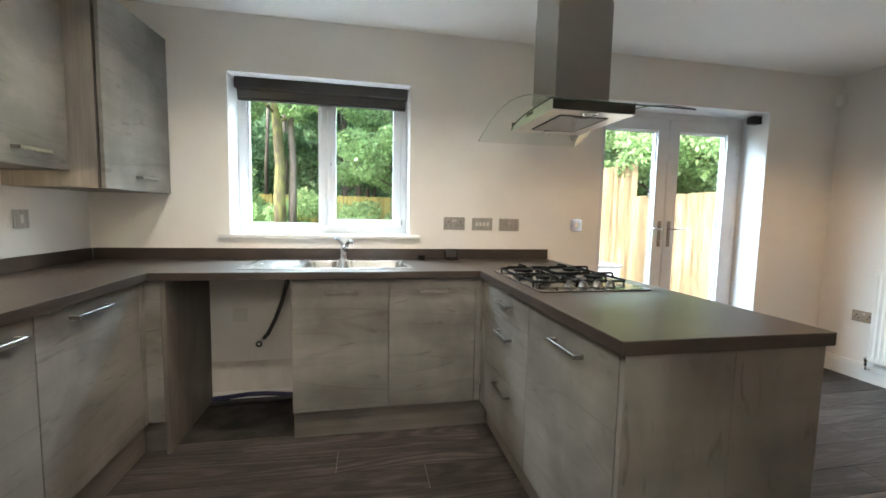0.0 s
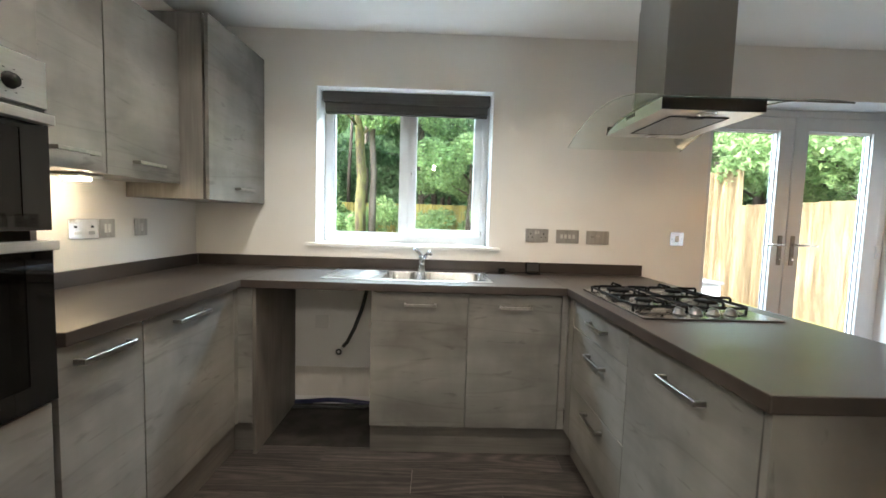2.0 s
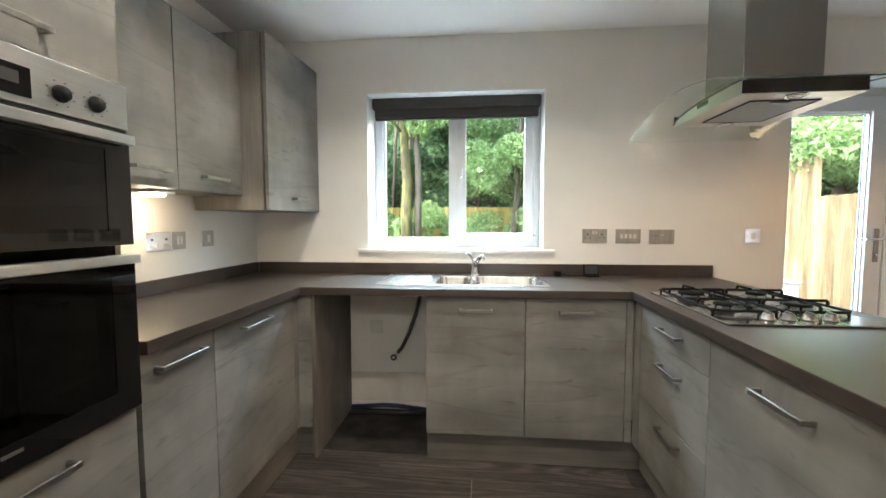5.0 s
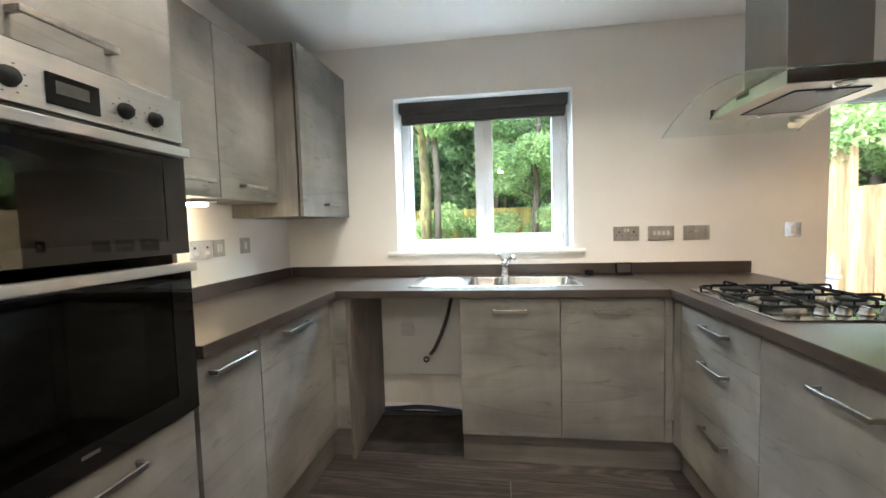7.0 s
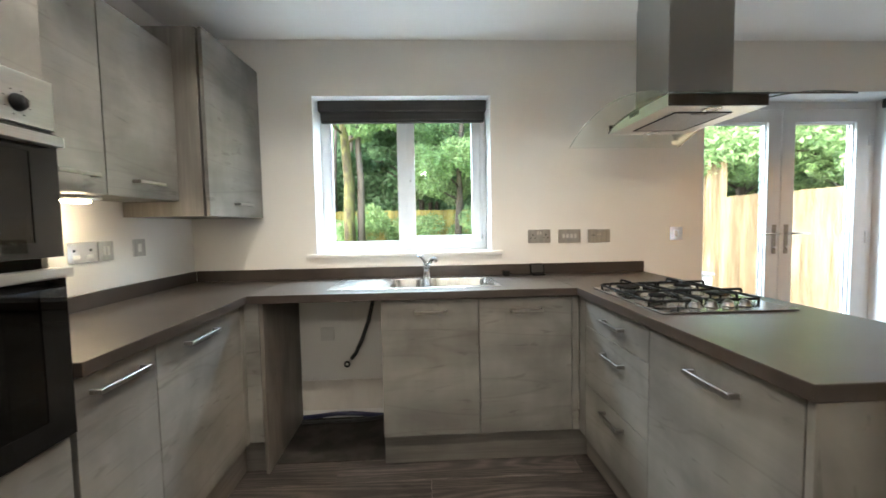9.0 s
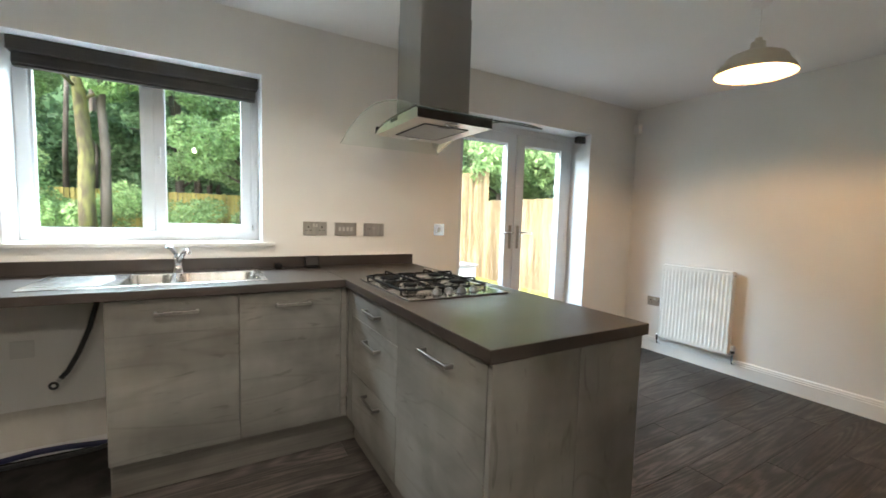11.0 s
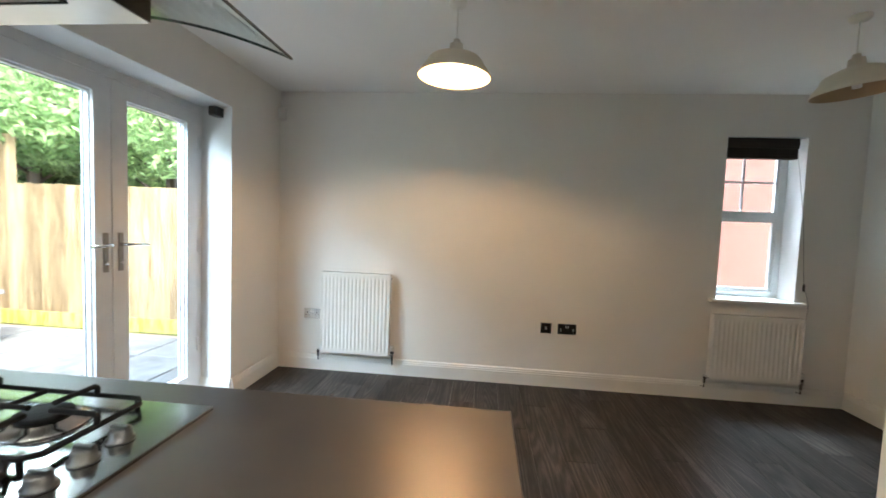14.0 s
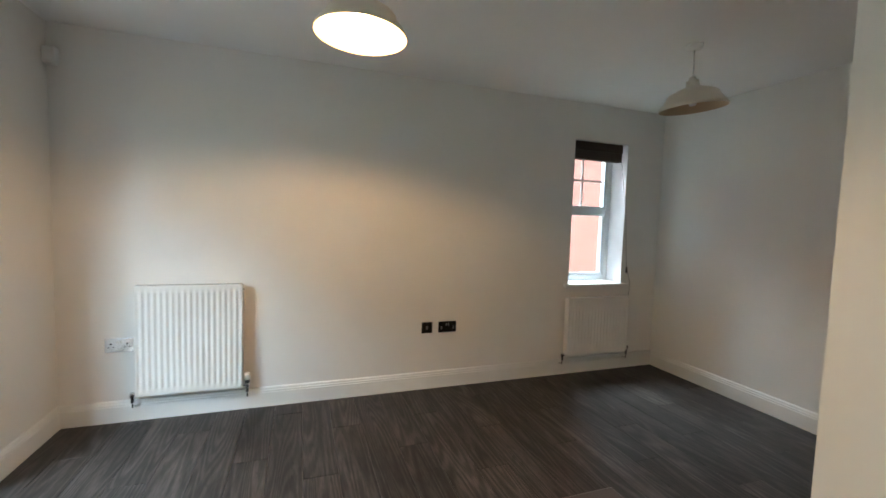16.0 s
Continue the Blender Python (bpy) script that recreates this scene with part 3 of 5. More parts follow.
def oven_door(z0, z1, win0, win1):
    """Black glass leaf with a clear window, a steel bar along its top."""
    d = part("oven_door", cells([Y0, Y0 + 0.07, Y1 - 0.07, Y1], [z0, win0, win1, z1], lambda u, v: Y0 + 0.07 < u < Y1 - 0.07 and win0 < v < win1,
                                lambda u, v, w: (w, u, v), 0.582, 0.600), BLACKGLASS, oven)
    part("door_window", boxes((0.594, 0.598, Y0 + 0.07, Y1 - 0.07, win0, win1)), TINT, d, "dark see-through window")
    part("handle", boxes((0.600, 0.632, Y0 + 0.012, Y1 - 0.014, z1 - 0.016, z1 + 0.008), bevel=0.003), STEEL, d, "full-width steel bar handle")
    return d


TINT = glassy("dark_tinted_glass", (0.11, 0.108, 0.104), gloss=0.10)
oven_door(1.180, 1.452, 1.215, 1.420)
low_door = oven_door(0.742, 1.148, 0.800, 1.110)
part("rating_plate", boxes((0.6003, 0.6008, -1.90, -1.86, 0.775, 0.783)), STEEL, low_door)
for z0, z1 in ((1.185, 1.455), (0.76, 1.14)):
    part("cavity", cells([Y0 + 0.03, Y0 + 0.045, Y1 - 0.045, Y1 - 0.03], [z0, z0 + 0.01, z1 - 0.01, z1],
                         lambda u, v: Y0 + 0.045 < u < Y1 - 0.045 and z0 + 0.01 < v < z1 - 0.01, lambda u, v, w: (w, u, v), 0.10, 0.575), BACKDARK, oven)
    part("cavity_back", boxes((0.09, 0.1, Y0 + 0.03, Y1 - 0.03, z0, z1)), BACKDARK, oven)
    bm = bmesh.new()
    for k, zz in enumerate((z0 + 0.09, z0 + 0.2)):
        if zz > z1 - 0.05:
            continue
        tube([(0.56, Y0 + 0.06, zz), (0.56, Y1 - 0.06, zz)], 0.003, bm, 6)
        tube([(0.14, Y0 + 0.06, zz), (0.14, Y1 - 0.06, zz)], 0.003, bm, 6)
        for j in range(12):
            yy = Y0 + 0.07 + j * 0.041
            tube([(0.14, yy, zz), (0.56, yy, zz)], 0.0015, bm, 4)
        for j in range(5):
            for yy in (Y0 + 0.052, Y1 - 0.052):
                tube([(0.12, yy, z0 + 0.04 + j * 0.055), (0.57, yy, z0 + 0.04 + j * 0.055)], 0.002, bm, 4)
    part("rack", bm, STEEL, oven, "chrome wire shelves")


# ---- sink and tap ----
sink = thing("sink", (1.42, -0.28, 0.910), "stainless steel inset sink with drainer, one and a half bowls", "sink")
rim = cells([0.968, 1.285, 1.470, 1.500, 1.850, 1.877], [-0.505, -0.465, -0.145, -0.062],
            lambda u, v: -0.465 < v < -0.145 and (1.285 < u < 1.470 or 1.500 < u < 1.850), lambda u, v, w: (u, v, w), 0.9103, 0.9145)
part("rim", soften(rim, 0.0018), SINKSTEEL, sink)


def bowl(x0, x1, y0, y1, depth):
    bm = bmesh.new()
    rings = []
    for inset, z in ((0.0, 0.913), (0.004, 0.905), (0.012, 0.913 - depth + 0.03), (0.03, 0.913 - depth + 0.006), (0.06, 0.913 - depth)):
        r = 0.055 - inset * 0.3
        ring = []
        for cx, cy, a0 in ((x1 - inset - r, y1 - inset - r, 0), (x0 + inset + r, y1 - inset - r, 90), (x0 + inset + r, y0 + inset + r, 180), (x1 - inset - r, y0 + inset + r, 270)):
            for k in range(7):
                a = radians(a0 + 15 * k)
                ring.append(bm.verts.new((cx + r * math.cos(a), cy + r * math.sin(a), z)))
        rings.append(ring)
    for a, b in zip(rings, rings[1:]):
        for k in range(len(a)):
            bm.faces.new([a[k], a[(k + 1) % len(a)], b[(k + 1) % len(b)], b[k]]).smooth = True
    bm.faces.new(rings[-1])
    part("bowl", bm, SINKSTEEL, sink)
    part("waste", lathe([(0.034, 0.0), (0.034, 0.003), (0.022, 0.003), (0.02, -0.0005), (0.0, -0.0005)], ((x0 + x1) / 2, (y0 + y1) / 2, 0.9135 - depth), 20), CHROME, sink)


bowl(1.285, 1.470, -0.465, -0.145, 0.11)
bowl(1.500, 1.850, -0.465, -0.145, 0.16)
for k in range(7):
    y = -0.43 + k * 0.047
    part("drainer_ridge", boxes((1.01, 1.25 - 0.008 * abs(k - 3), y, y + 0.016, 0.9143, 0.9172), bevel=0.0025), SINKSTEEL, sink)
tap = thing("mixer_tap", (1.486, -0.10, 0.9145), "chrome single-lever mixer tap behind the sink", "tap")
part("base", lathe([(0.027, 0.0), (0.027, 0.006), (0.021, 0.010), (0.020, 0.055), (0.024, 0.062), (0.024, 0.085), (0.015, 0.095), (0.0, 0.097)], (1.486, -0.10, 0.9145), 28), CHROME, tap)
part("spout", tube([(1.486, -0.10, 0.965), (1.500, -0.135, 1.000), (1.516, -0.18, 1.030), (1.532, -0.225, 1.042), (1.541, -0.248, 1.030)], 0.0135, None, 14, 0.011), CHROME, tap)
part("lever", tube([(1.484, -0.10, 1.000), (1.474, -0.105, 1.022), (1.456, -0.115, 1.045), (1.438, -0.125, 1.055)], 0.014, None, 12, 0.009), CHROME, tap)

# ---- small things on the worktop ----
meter = thing("energy_monitor", (2.19, -0.07, 0.910), "small black display unit leaning on the upstand", "display")
bm = boxes((2.145, 2.235, -0.062, -0.046, 0.915, 0.982), bevel=0.004)
bmesh.ops.rotate(bm, cent=(2.19, -0.05, 0.912), matrix=Matrix.Rotation(radians(-14), 3, "X"), verts=bm.verts)
part("case", bm, IRON, meter)
bm = boxes((2.153, 2.227, -0.0632, -0.0622, 0.922, 0.974))
bmesh.ops.rotate(bm, cent=(2.19, -0.05, 0.912), matrix=Matrix.Rotation(radians(-14), 3, "X"), verts=bm.verts)
part("screen", bm, BACKDARK, meter)
part("stand", boxes((2.150, 2.230, -0.100, -0.040, 0.9102, 0.917), bevel=0.002), IRON, meter)
plug = thing("plug_adapter", (1.99, -0.06, 0.910), "small black plug and lead on the worktop", "plug")
part("body", boxes((1.968, 2.008, -0.088, -0.042, 0.9102, 0.942), bevel=0.006), IRON, plug)
part("lead", tube([(2.004, -0.06, 0.925), (2.03, -0.07, 0.918), (2.06, -0.06, 0.914), (2.10, -0.05, 0.914), (2.15, -0.06, 0.914)], 0.003, None, 6), IRON, plug)

# ---- gas hob ----
HOBSTEEL = material("hob_steel", (0.38, 0.375, 0.365), 0.17, 1.0, second=(0.34, 0.335, 0.325), scale=(3, 60, 3))
KNOBGREY = material("dark_grey_knob_metal", (0.12, 0.118, 0.115), 0.3, 0.9, second=(0.15, 0.147, 0.143), scale=(40, 40, 40))
hob = thing("gas_hob", (2.55, -0.94, 0.910), "stainless steel four-burner gas hob with black pan supports", "hob")
part("plate", boxes((2.300, 2.797, -1.237, -0.645, 0.9103, 0.9185), bevel=0.003), HOBSTEEL, hob)
for bx, by, br in ((2.415, -1.005, 0.036), (2.675, -0.995, 0.046), (2.415, -0.77, 0.052), (2.675, -0.765, 0.038)):
    b = part("burner", lathe([(br + 0.022, 0.0), (br + 0.020, 0.004), (br + 0.004, 0.007), (br, 0.014), (br - 0.006, 0.016), (0.0, 0.016)], (bx, by, 0.9185), 28), HOBSTEEL, hob)
    part("burner_cap", lathe([(br - 0.004, 0.0), (br - 0.002, 0.003), (br - 0.004, 0.008), (br - 0.010, 0.010), (0.0, 0.010)], (bx, by, 0.9345), 28), IRON, b, "black burner cap")
for kx in (2.462, 2.524, 2.588, 2.652):
    k = part("knob", lathe([(0.0215, 0.0), (0.0215, 0.004), (0.0175, 0.006), (0.0165, 0.018), (0.0145, 0.021), (0.0, 0.021)], (kx, -1.168, 0.9185), 24), KNOBGREY, hob, "satin metal control knob")
    part("grip", boxes((kx - 0.004, kx + 0.004, -1.184, -1.152, 0.938, 0.945), bevel=0.0015), KNOBGREY, k)
for x0, x1 in ((2.325, 2.540), (2.553, 2.770)):
    bm = bmesh.new()
    y0, y1, zl, zh, r = -1.115, -0.665, 0.934, 0.954, 0.0052
    loop = [(x0 + 0.02, y0, zl), (x1 - 0.02, y0, zl), (x1, y0 + 0.02, zl), (x1, y1 - 0.02, zl), (x1 - 0.02, y1, zl), (x0 + 0.02, y1, zl), (x0, y1 - 0.02, zl), (x0, y0 + 0.02, zl), (x0 + 0.02, y0, zl)]
    tube(loop, r, bm, 8)
    ym, xm = (y0 + y1) / 2, (x0 + x1) / 2
    tube([(x0, ym, zl), (x1, ym, zl)], r, bm, 8)
    for yc in ((y0 + ym) / 2, (ym + y1) / 2):
        for s in (-1, 1):
            xe = x0 if s < 0 else x1
            tube([(xe, yc, zl), (xe, yc, zh - 0.004), (xe - s * 0.004, yc, zh), (xm + s * 0.025, yc, zh)], r, bm, 8)
        tube([(xm, yc - 0.112, zl), (xm, yc - 0.112, zh - 0.004), (xm, yc - 0.106, zh), (xm, yc - 0.022, zh)], r, bm, 8)
        tube([(xm, yc + 0.112, zl), (xm, yc + 0.112, zh - 0.004), (xm, yc + 0.106, zh), (xm, yc + 0.022, zh)], r, bm, 8)
    for fx, fy in ((x0 + 0.004, y0 + 0.02), (x1 - 0.004, y0 + 0.02), (x0 + 0.004, y1 - 0.02), (x1 - 0.004, y1 - 0.02)):
        tube([(fx, fy, 0.9187), (fx, fy, zl)], 0.005, bm, 8)
    part("pan_support", bm, IRON, hob, "black cast-iron pan support")

# ---- island hood ----
MESH = material("grease_filter_mesh", (0.34, 0.325, 0.305), 0.55, 0.55, second=(0.42, 0.405, 0.385), scale=(160, 160, 160), bump=0.5, bump_scale=400)
RIMREFLECT = material("dark_rim_and_reflection", (0.10, 0.085, 0.075), 0.2, 1.0, second=(0.12, 0.105, 0.095), scale=(4, 4, 4))
hood = thing("cooker_hood", (2.53, -0.94, 1.645), "stainless steel island cooker hood with curved glass canopy", "cooker hood")
HY0, HY1, HX0, HX1 = -1.382, -0.498, 2.235, 2.818


def arch(y, drop=0.0):
    return 1.625 + 0.092 * (1 - ((y - (HY0 + HY1) / 2) / ((HY1 - HY0) / 2)) ** 2) - drop


bm = bmesh.new()
N = 28
ys = [HY0 + (HY1 - HY0) * k / N for k in range(N + 1)]
grid = [[bm.verts.new((x, y, arch(y, d))) for y in ys] for x, d in ((HX0, 0), (HX1, 0), (HX1, 0.006), (HX0, 0.006))]
for a in range(4):
    for k in range(N):
        bm.faces.new([grid[a][k], grid[(a + 1) % 4][k], grid[(a + 1) % 4][k + 1], grid[a][k + 1]]).smooth = True
for k in (0, N):
    bm.faces.new([grid[a][k] for a in range(4)])
canopy = part("glass_canopy", bm, HOODGLASS, hood, "clear curved glass canopy")
for nm, line in (("glass_edge", [(HX0, HY0, 1.622), (HX1, HY0, 1.622)]), ("glass_edge", [(HX0, y, arch(y, 0.003)) for y in ys]), ("glass_edge", [(HX1, y, arch(y, 0.003)) for y in ys])):
    # same glass all round; the west edge's brightness is put into a paler material
    pale = line[0][0] == HX0 and len(line) > 2
    part(nm, tube(line, 0.0028, None, 6), GLASSPALE if pale else GLASSEDGE, canopy, "glass edge in its lit, pale tone" if pale else "dark green glass edge")


def crest(y):
    """Top of the extractor's curved front: level, then falling away to its far end."""
    return 1.648 + 0.043 * math.sqrt(max(0.0, 1 - (max(0.0, y + 1.01) / 0.306) ** 2))


bm = bmesh.new()
bys = [-1.165 + (1.165 - 0.705) * k / 16 for k in range(17)]
sides = []
for x in (2.350, 2.722):
    low = [bm.verts.new((x, y, 1.645)) for y in bys]
    top = [bm.verts.new((x, y, crest(y))) for y in bys]
    sides.append((low, top))
    for k in range(16):
        bm.faces.new([low[k], low[k + 1], top[k + 1], top[k]])
for k in range(16):
    bm.faces.new([sides[0][1][k], sides[0][1][k + 1], sides[1][1][k + 1], sides[1][1][k]]).smooth = True
    bm.faces.new([sides[0][0][k], sides[0][0][k + 1], sides[1][0][k + 1], sides[1][0][k]])
for k in (0, 16):
    bm.faces.new([sides[0][0][k], sides[0][1][k], sides[1][1][k], sides[1][0][k]])
hbody = part("body", bm, STEEL, hood, "brushed steel extractor body")
# plates added on both ends, the dark room's reflection painted as their colour
for yy, nm in ((-1.1682, "front_trim"), (-0.7045, "rear_trim")):
    part(nm, boxes((2.3505, 2.7215, yy, yy + 0.0028, 1.6465, 1.689), bevel=0.0006), RIMREFLECT, hood, "thin end plate coloured as the dark room's reflection")
for x in (2.3495, 2.7225):
    part("rim", tube([(x, y, crest(y) + 0.001) for y in bys], 0.0045, None, 6), RIMREFLECT, hood, "dark rim under the glass")
part("filter_frame", cells([2.4235, 2.428, 2.644, 2.6485], [-1.0865, -1.082, -0.790, -0.7855], lambda u, v: 2.428 < u < 2.644 and -1.082 < v < -0.790, lambda u, v, w: (u, v, w), 1.641, 1.6448), DARKSLOT, hood)
part("filter", boxes((2.430, 2.642, -1.080, -0.792, 1.642, 1.6449)), MESH, hood, "metal mesh grease filter")
part("filter_latch", boxes((2.50, 2.56, -1.076, -1.062, 1.640, 1.642)), BLACK, hood)
for lx, ly in ((2.535, -1.130), (2.535, -0.742)):
    s = part("spotlight", lathe([(0.034, 0.0), (0.034, -0.003), (0.026, -0.004), (0.024, -0.001), (0.0, -0.001)], (lx, ly, 1.6449), 24), CHROME, hood, "round unlit spotlight")
    part("lens", lathe([(0.023, -0.0012), (0.02, -0.0035), (0.0, -0.0035)], (lx, ly, 1.6449), 20), MILK, s)
part("control_plate", boxes((2.3482, 2.3499, -0.975, -0.895, 1.668, 1.688), bevel=0.0005), CHROME, hood)
for k in range(5):
    part("button", boxes((2.3465, 2.3483, -0.968 + k * 0.0145, -0.958 + k * 0.0145, 1.672, 1.684), bevel=0.0005), BLACK, hood)
part("chimney", boxes((2.392, 2.642, -1.097, -0.865, 1.700, 2.12), (2.395, 2.639, -1.094, -0.868, 2.12, 2.384), bevel=0.002), HOODSTEEL, hood, "square steel chimney up to the ceiling")


# ---- pendant lamps and the kitchen's ceiling light ----
LIFT = 0.038


def pendant(x, y, lit, label, tilt):
    lamp = thing("pendant_lamp", (x, y, CEILING), label, "pendant lamp", "pendant lamps")
    part("ceiling_rose", lathe([(0.045, 0.0), (0.045, -0.008), (0.036, -0.022), (0.012, -0.028), (0.0, -0.028)], (x, y, CEILING), 28), WHITE, lamp)
    part("cord", tube([(x, y, CEILING - 0.02), (x, y, 2.16 + LIFT)], 0.003, None, 8), WHITE, lamp)
    out = [(0.016, 2.168), (0.018, 2.150), (0.032, 2.147), (0.035, 2.114), (0.072, 2.100), (0.122, 2.078), (0.134, 2.066), (0.141, 2.048), (0.166, 2.018), (0.181, 1.992), (0.180, 1.988)]
    inn = [(0.177, 1.989), (0.162, 2.017), (0.137, 2.045), (0.130, 2.062), (0.119, 2.073), (0.070, 2.094), (0.030, 2.107), (0.0, 2.109)]
    shade = part("shade", lathe([(r, z) for r, z in out] + inn[:1], (x, y, LIFT), 48, caps=False), SHADEOUT, lamp, "cream enamel dish shade")
    part("shade_lining", lathe(inn, (x, y, LIFT), 48, caps=False), SHADEIN, shade, "inside of the shade, toned with warm lamplight")
    part("lamp_holder", lathe([(0.0, 2.107), (0.019, 2.106), (0.019, 2.096), (0.0, 2.095)], (x, y, LIFT), 20), WHITE, shade)
    if lit:
        part("bulb", lathe([(0.013, 2.096), (0.022, 2.092), (0.029, 2.084), (0.029, 2.076), (0.022, 2.067), (0.0, 2.063)], (x, y, LIFT), 24), BULB, shade, "lit warm bulb")
    else:
        part("bulb", tube([(x, y, 2.132), (x, y, 2.075), (x, y, 2.045)], 0.022, None, 16, 0.018), MILK, shade, "unlit white bulb")
    if lit:
        d = bpy.data.lights.new("bulb_light", "POINT")
        d.energy, d.color, d.shadow_soft_size = PENDANT, (1.0, 0.58, 0.28), 0.030
        new("bulb_light", d).location = (x, y, 2.052 + LIFT)
    hang = Vector((0, 0, 2.16 + LIFT - CEILING))
    shade.matrix_basis = Matrix.Translation(hang) @ Matrix.Rotation(radians(tilt), 4, "X") @ Matrix.Translation(-hang)


pendant(4.065, -1.60, True, "lit cream enamel dish pendant on a white cord", 2)
pendant(4.245, -3.53, False, "unlit cream enamel dish pendant hanging askew on a white cord", -6)


def globe_light(x, y, watts):
    """A bare lit globe on a short cord."""
    d = thing("globe_light", (x, y, CEILING), "lit warm globe bulb hanging on a short cord", "ceiling light", "globe lights")
    part("ceiling_rose", lathe([(0.045, 0.0), (0.045, -0.008), (0.036, -0.022), (0.0, -0.028)], (x, y, CEILING), 28), WHITE, d)
    part("cord", tube([(x, y, CEILING - 0.02), (x, y, CEILING - 0.22)], 0.003, None, 8), WHITE, d)
    part("lamp_holder", lathe([(0.0, 0.0), (0.018, 0.0), (0.018, -0.05), (0.0, -0.05)], (x, y, CEILING - 0.21), 16), WHITE, d)
    r = 0.036
    prof = [(max(r * math.sin(math.pi * k / 12), 0.0), r * math.cos(math.pi * k / 12)) for k in range(13)]
    part("globe", lathe(prof, (x, y, CEILING - 0.305), 24, caps=False), glowing("lit_globe", (1.0, 0.88, 0.74), watts / (math.pi * 4 * math.pi * r * r)), d, "lit warm glass globe")



def downlight(x, y, watts):
    """A recessed spot: white ring, bright lens and its downward beam."""
    d = thing("downlight", (x, y, CEILING), "small round recessed ceiling spotlight, lit", "downlight", "downlights")
    part("ring", lathe([(0.045, 0.0), (0.044, -0.006), (0.034, -0.008), (0.032, -0.001)], (x, y, CEILING), 28, caps=False), WHITE, d)
    part("lens", lathe([(0.032, -0.0015), (0.0, -0.0015)], (x, y, CEILING), 24), LENS, d, "lit lens")
    beam = bpy.data.lights.new("downlight_beam", "SPOT")
    beam.energy, beam.color, beam.shadow_soft_size = watts, (1.0, 0.86, 0.73), 0.034
    beam.spot_size, beam.spot_blend = radians(134), 0.9
    new("downlight_beam", beam).location = (x, y, CEILING - 0.03)


LENS = glowing("lit_spot_lens", (1.0, 0.88, 0.72), 60.0)
for dx, dy in ((0.95, -0.98), (1.95, -0.98), (0.95, -1.94), (1.95, -1.94)):
    downlight(dx, dy, DOWN)
globe_light(1.5, -3.7, HALL)

# under-cabinet light
for py in (-1.0,):
    pk = thing("cabinet_light", (0.17, py, 1.373), "small wedge light fixed under the wall cabinet", "cabinet light", "cabinet lights")
    part("case", boxes((0.11, 0.225, py - 0.06, py + 0.06, 1.358, 1.3725), bevel=0.006), STEEL, pk)
    part("lens", boxes((0.138, 0.202, py - 0.032, py + 0.032, 1.346, 1.359), bevel=0.006), PUCK, pk)


# ---- plates on the walls ----
def wall_plate(name, label, x, y, z, w, h, face, insert, slots, dark=False, group="wall plates", special=None):
    """A metal plate centred at x, y, z on a wall; face: 'n' north wall, 'w' west, 'e' east."""
    to = {"n": lambda u, d, v: (x + u, -d, z + v), "w": lambda u, d, v: (0.04 + d, y + u, z + v), "e": lambda u, d, v: (EAST - d, y + u, z + v)}[face]

    def pb(u0, u1, d0, d1, v0, v1):
        a, b = to(u0, d0, v0), to(u1, d1, v1)
        return (min(a[0], b[0]), max(a[0], b[0]), min(a[1], b[1]), max(a[1], b[1]), min(a[2], b[2]), max(a[2], b[2]))
    s = thing(name, to(0, 0, 0), label, "socket" if "socket" in name else "switch", group)
    part("plate", boxes(pb(-w / 2, w / 2, 0.0005, 0.006, -h / 2, h / 2), bevel=0.0015), DARKPLATE if dark else special or PLATESTEEL, s)
    for u0, u1, v0, v1 in insert:
        part("insert", boxes(pb(u0, u1, 0.006, 0.0085, v0, v1), bevel=0.0008), HANDLE if dark and insert is not None and (u1 - u0) < 0.02 else PLUGPLASTIC, s)
    for u0, u1, v0, v1 in slots:
        part("hole", boxes(pb(u0, u1, 0.0061, 0.0091, v0, v1)), BLACK, s)


PLATESTEEL = material("brushed_plate_steel", (0.40, 0.392, 0.375), 0.42, 0.85, second=(0.47, 0.46, 0.44), scale=(60, 60, 6))
DARKPLATE = material("black_nickel_plate", (0.035, 0.032, 0.03), 0.22, 0.8, second=(0.05, 0.046, 0.042), scale=(30, 30, 30))
PLUGPLASTIC = material("pale_insert", (0.66, 0.65, 0.62), 0.4)


def holes(u):
    return [(u - 0.004, u + 0.004, 0.004, 0.014), (u - 0.016, u - 0.009, -0.014, -0.009), (u + 0.009, u + 0.016, -0.014, -0.009)]


DOUBLE = holes(-0.042) + holes(0.042)
ROCK2 = [(-0.014, -0.004, 0.010, 0.030), (0.004, 0.014, 0.010, 0.030)]
wall_plate("wall_socket", "brushed steel double socket above the worktop", 2.218, 0, 1.153, 0.148, 0.086, "n", ROCK2, DOUBLE)
wall_plate("switch_plate", "brushed steel plate of four appliance switches", 2.416, 0, 1.151, 0.146, 0.086, "n", [(-0.047 + k * 0.026, -0.031 + k * 0.026, -0.013, 0.013) for k in range(4)], [])
wall_plate("cooker_switch", "brushed steel plate with one wide rocker", 2.612, 0, 1.149, 0.146, 0.086, "n", [(-0.010, -0.004, 0.006, 0.014), (0.004, 0.010, 0.006, 0.014)], [(-0.048, -0.022, 0.004, 0.006)])
wall_plate("wall_switch", "polished chrome single switch plate beside the garden door", 3.128, 0, 1.155, 0.086, 0.086, "n", [(-0.012, 0.012, -0.020, 0.020)], [(-0.034, -0.030, -0.002, 0.002), (0.030, 0.034, -0.002, 0.002)], special=CHROME)
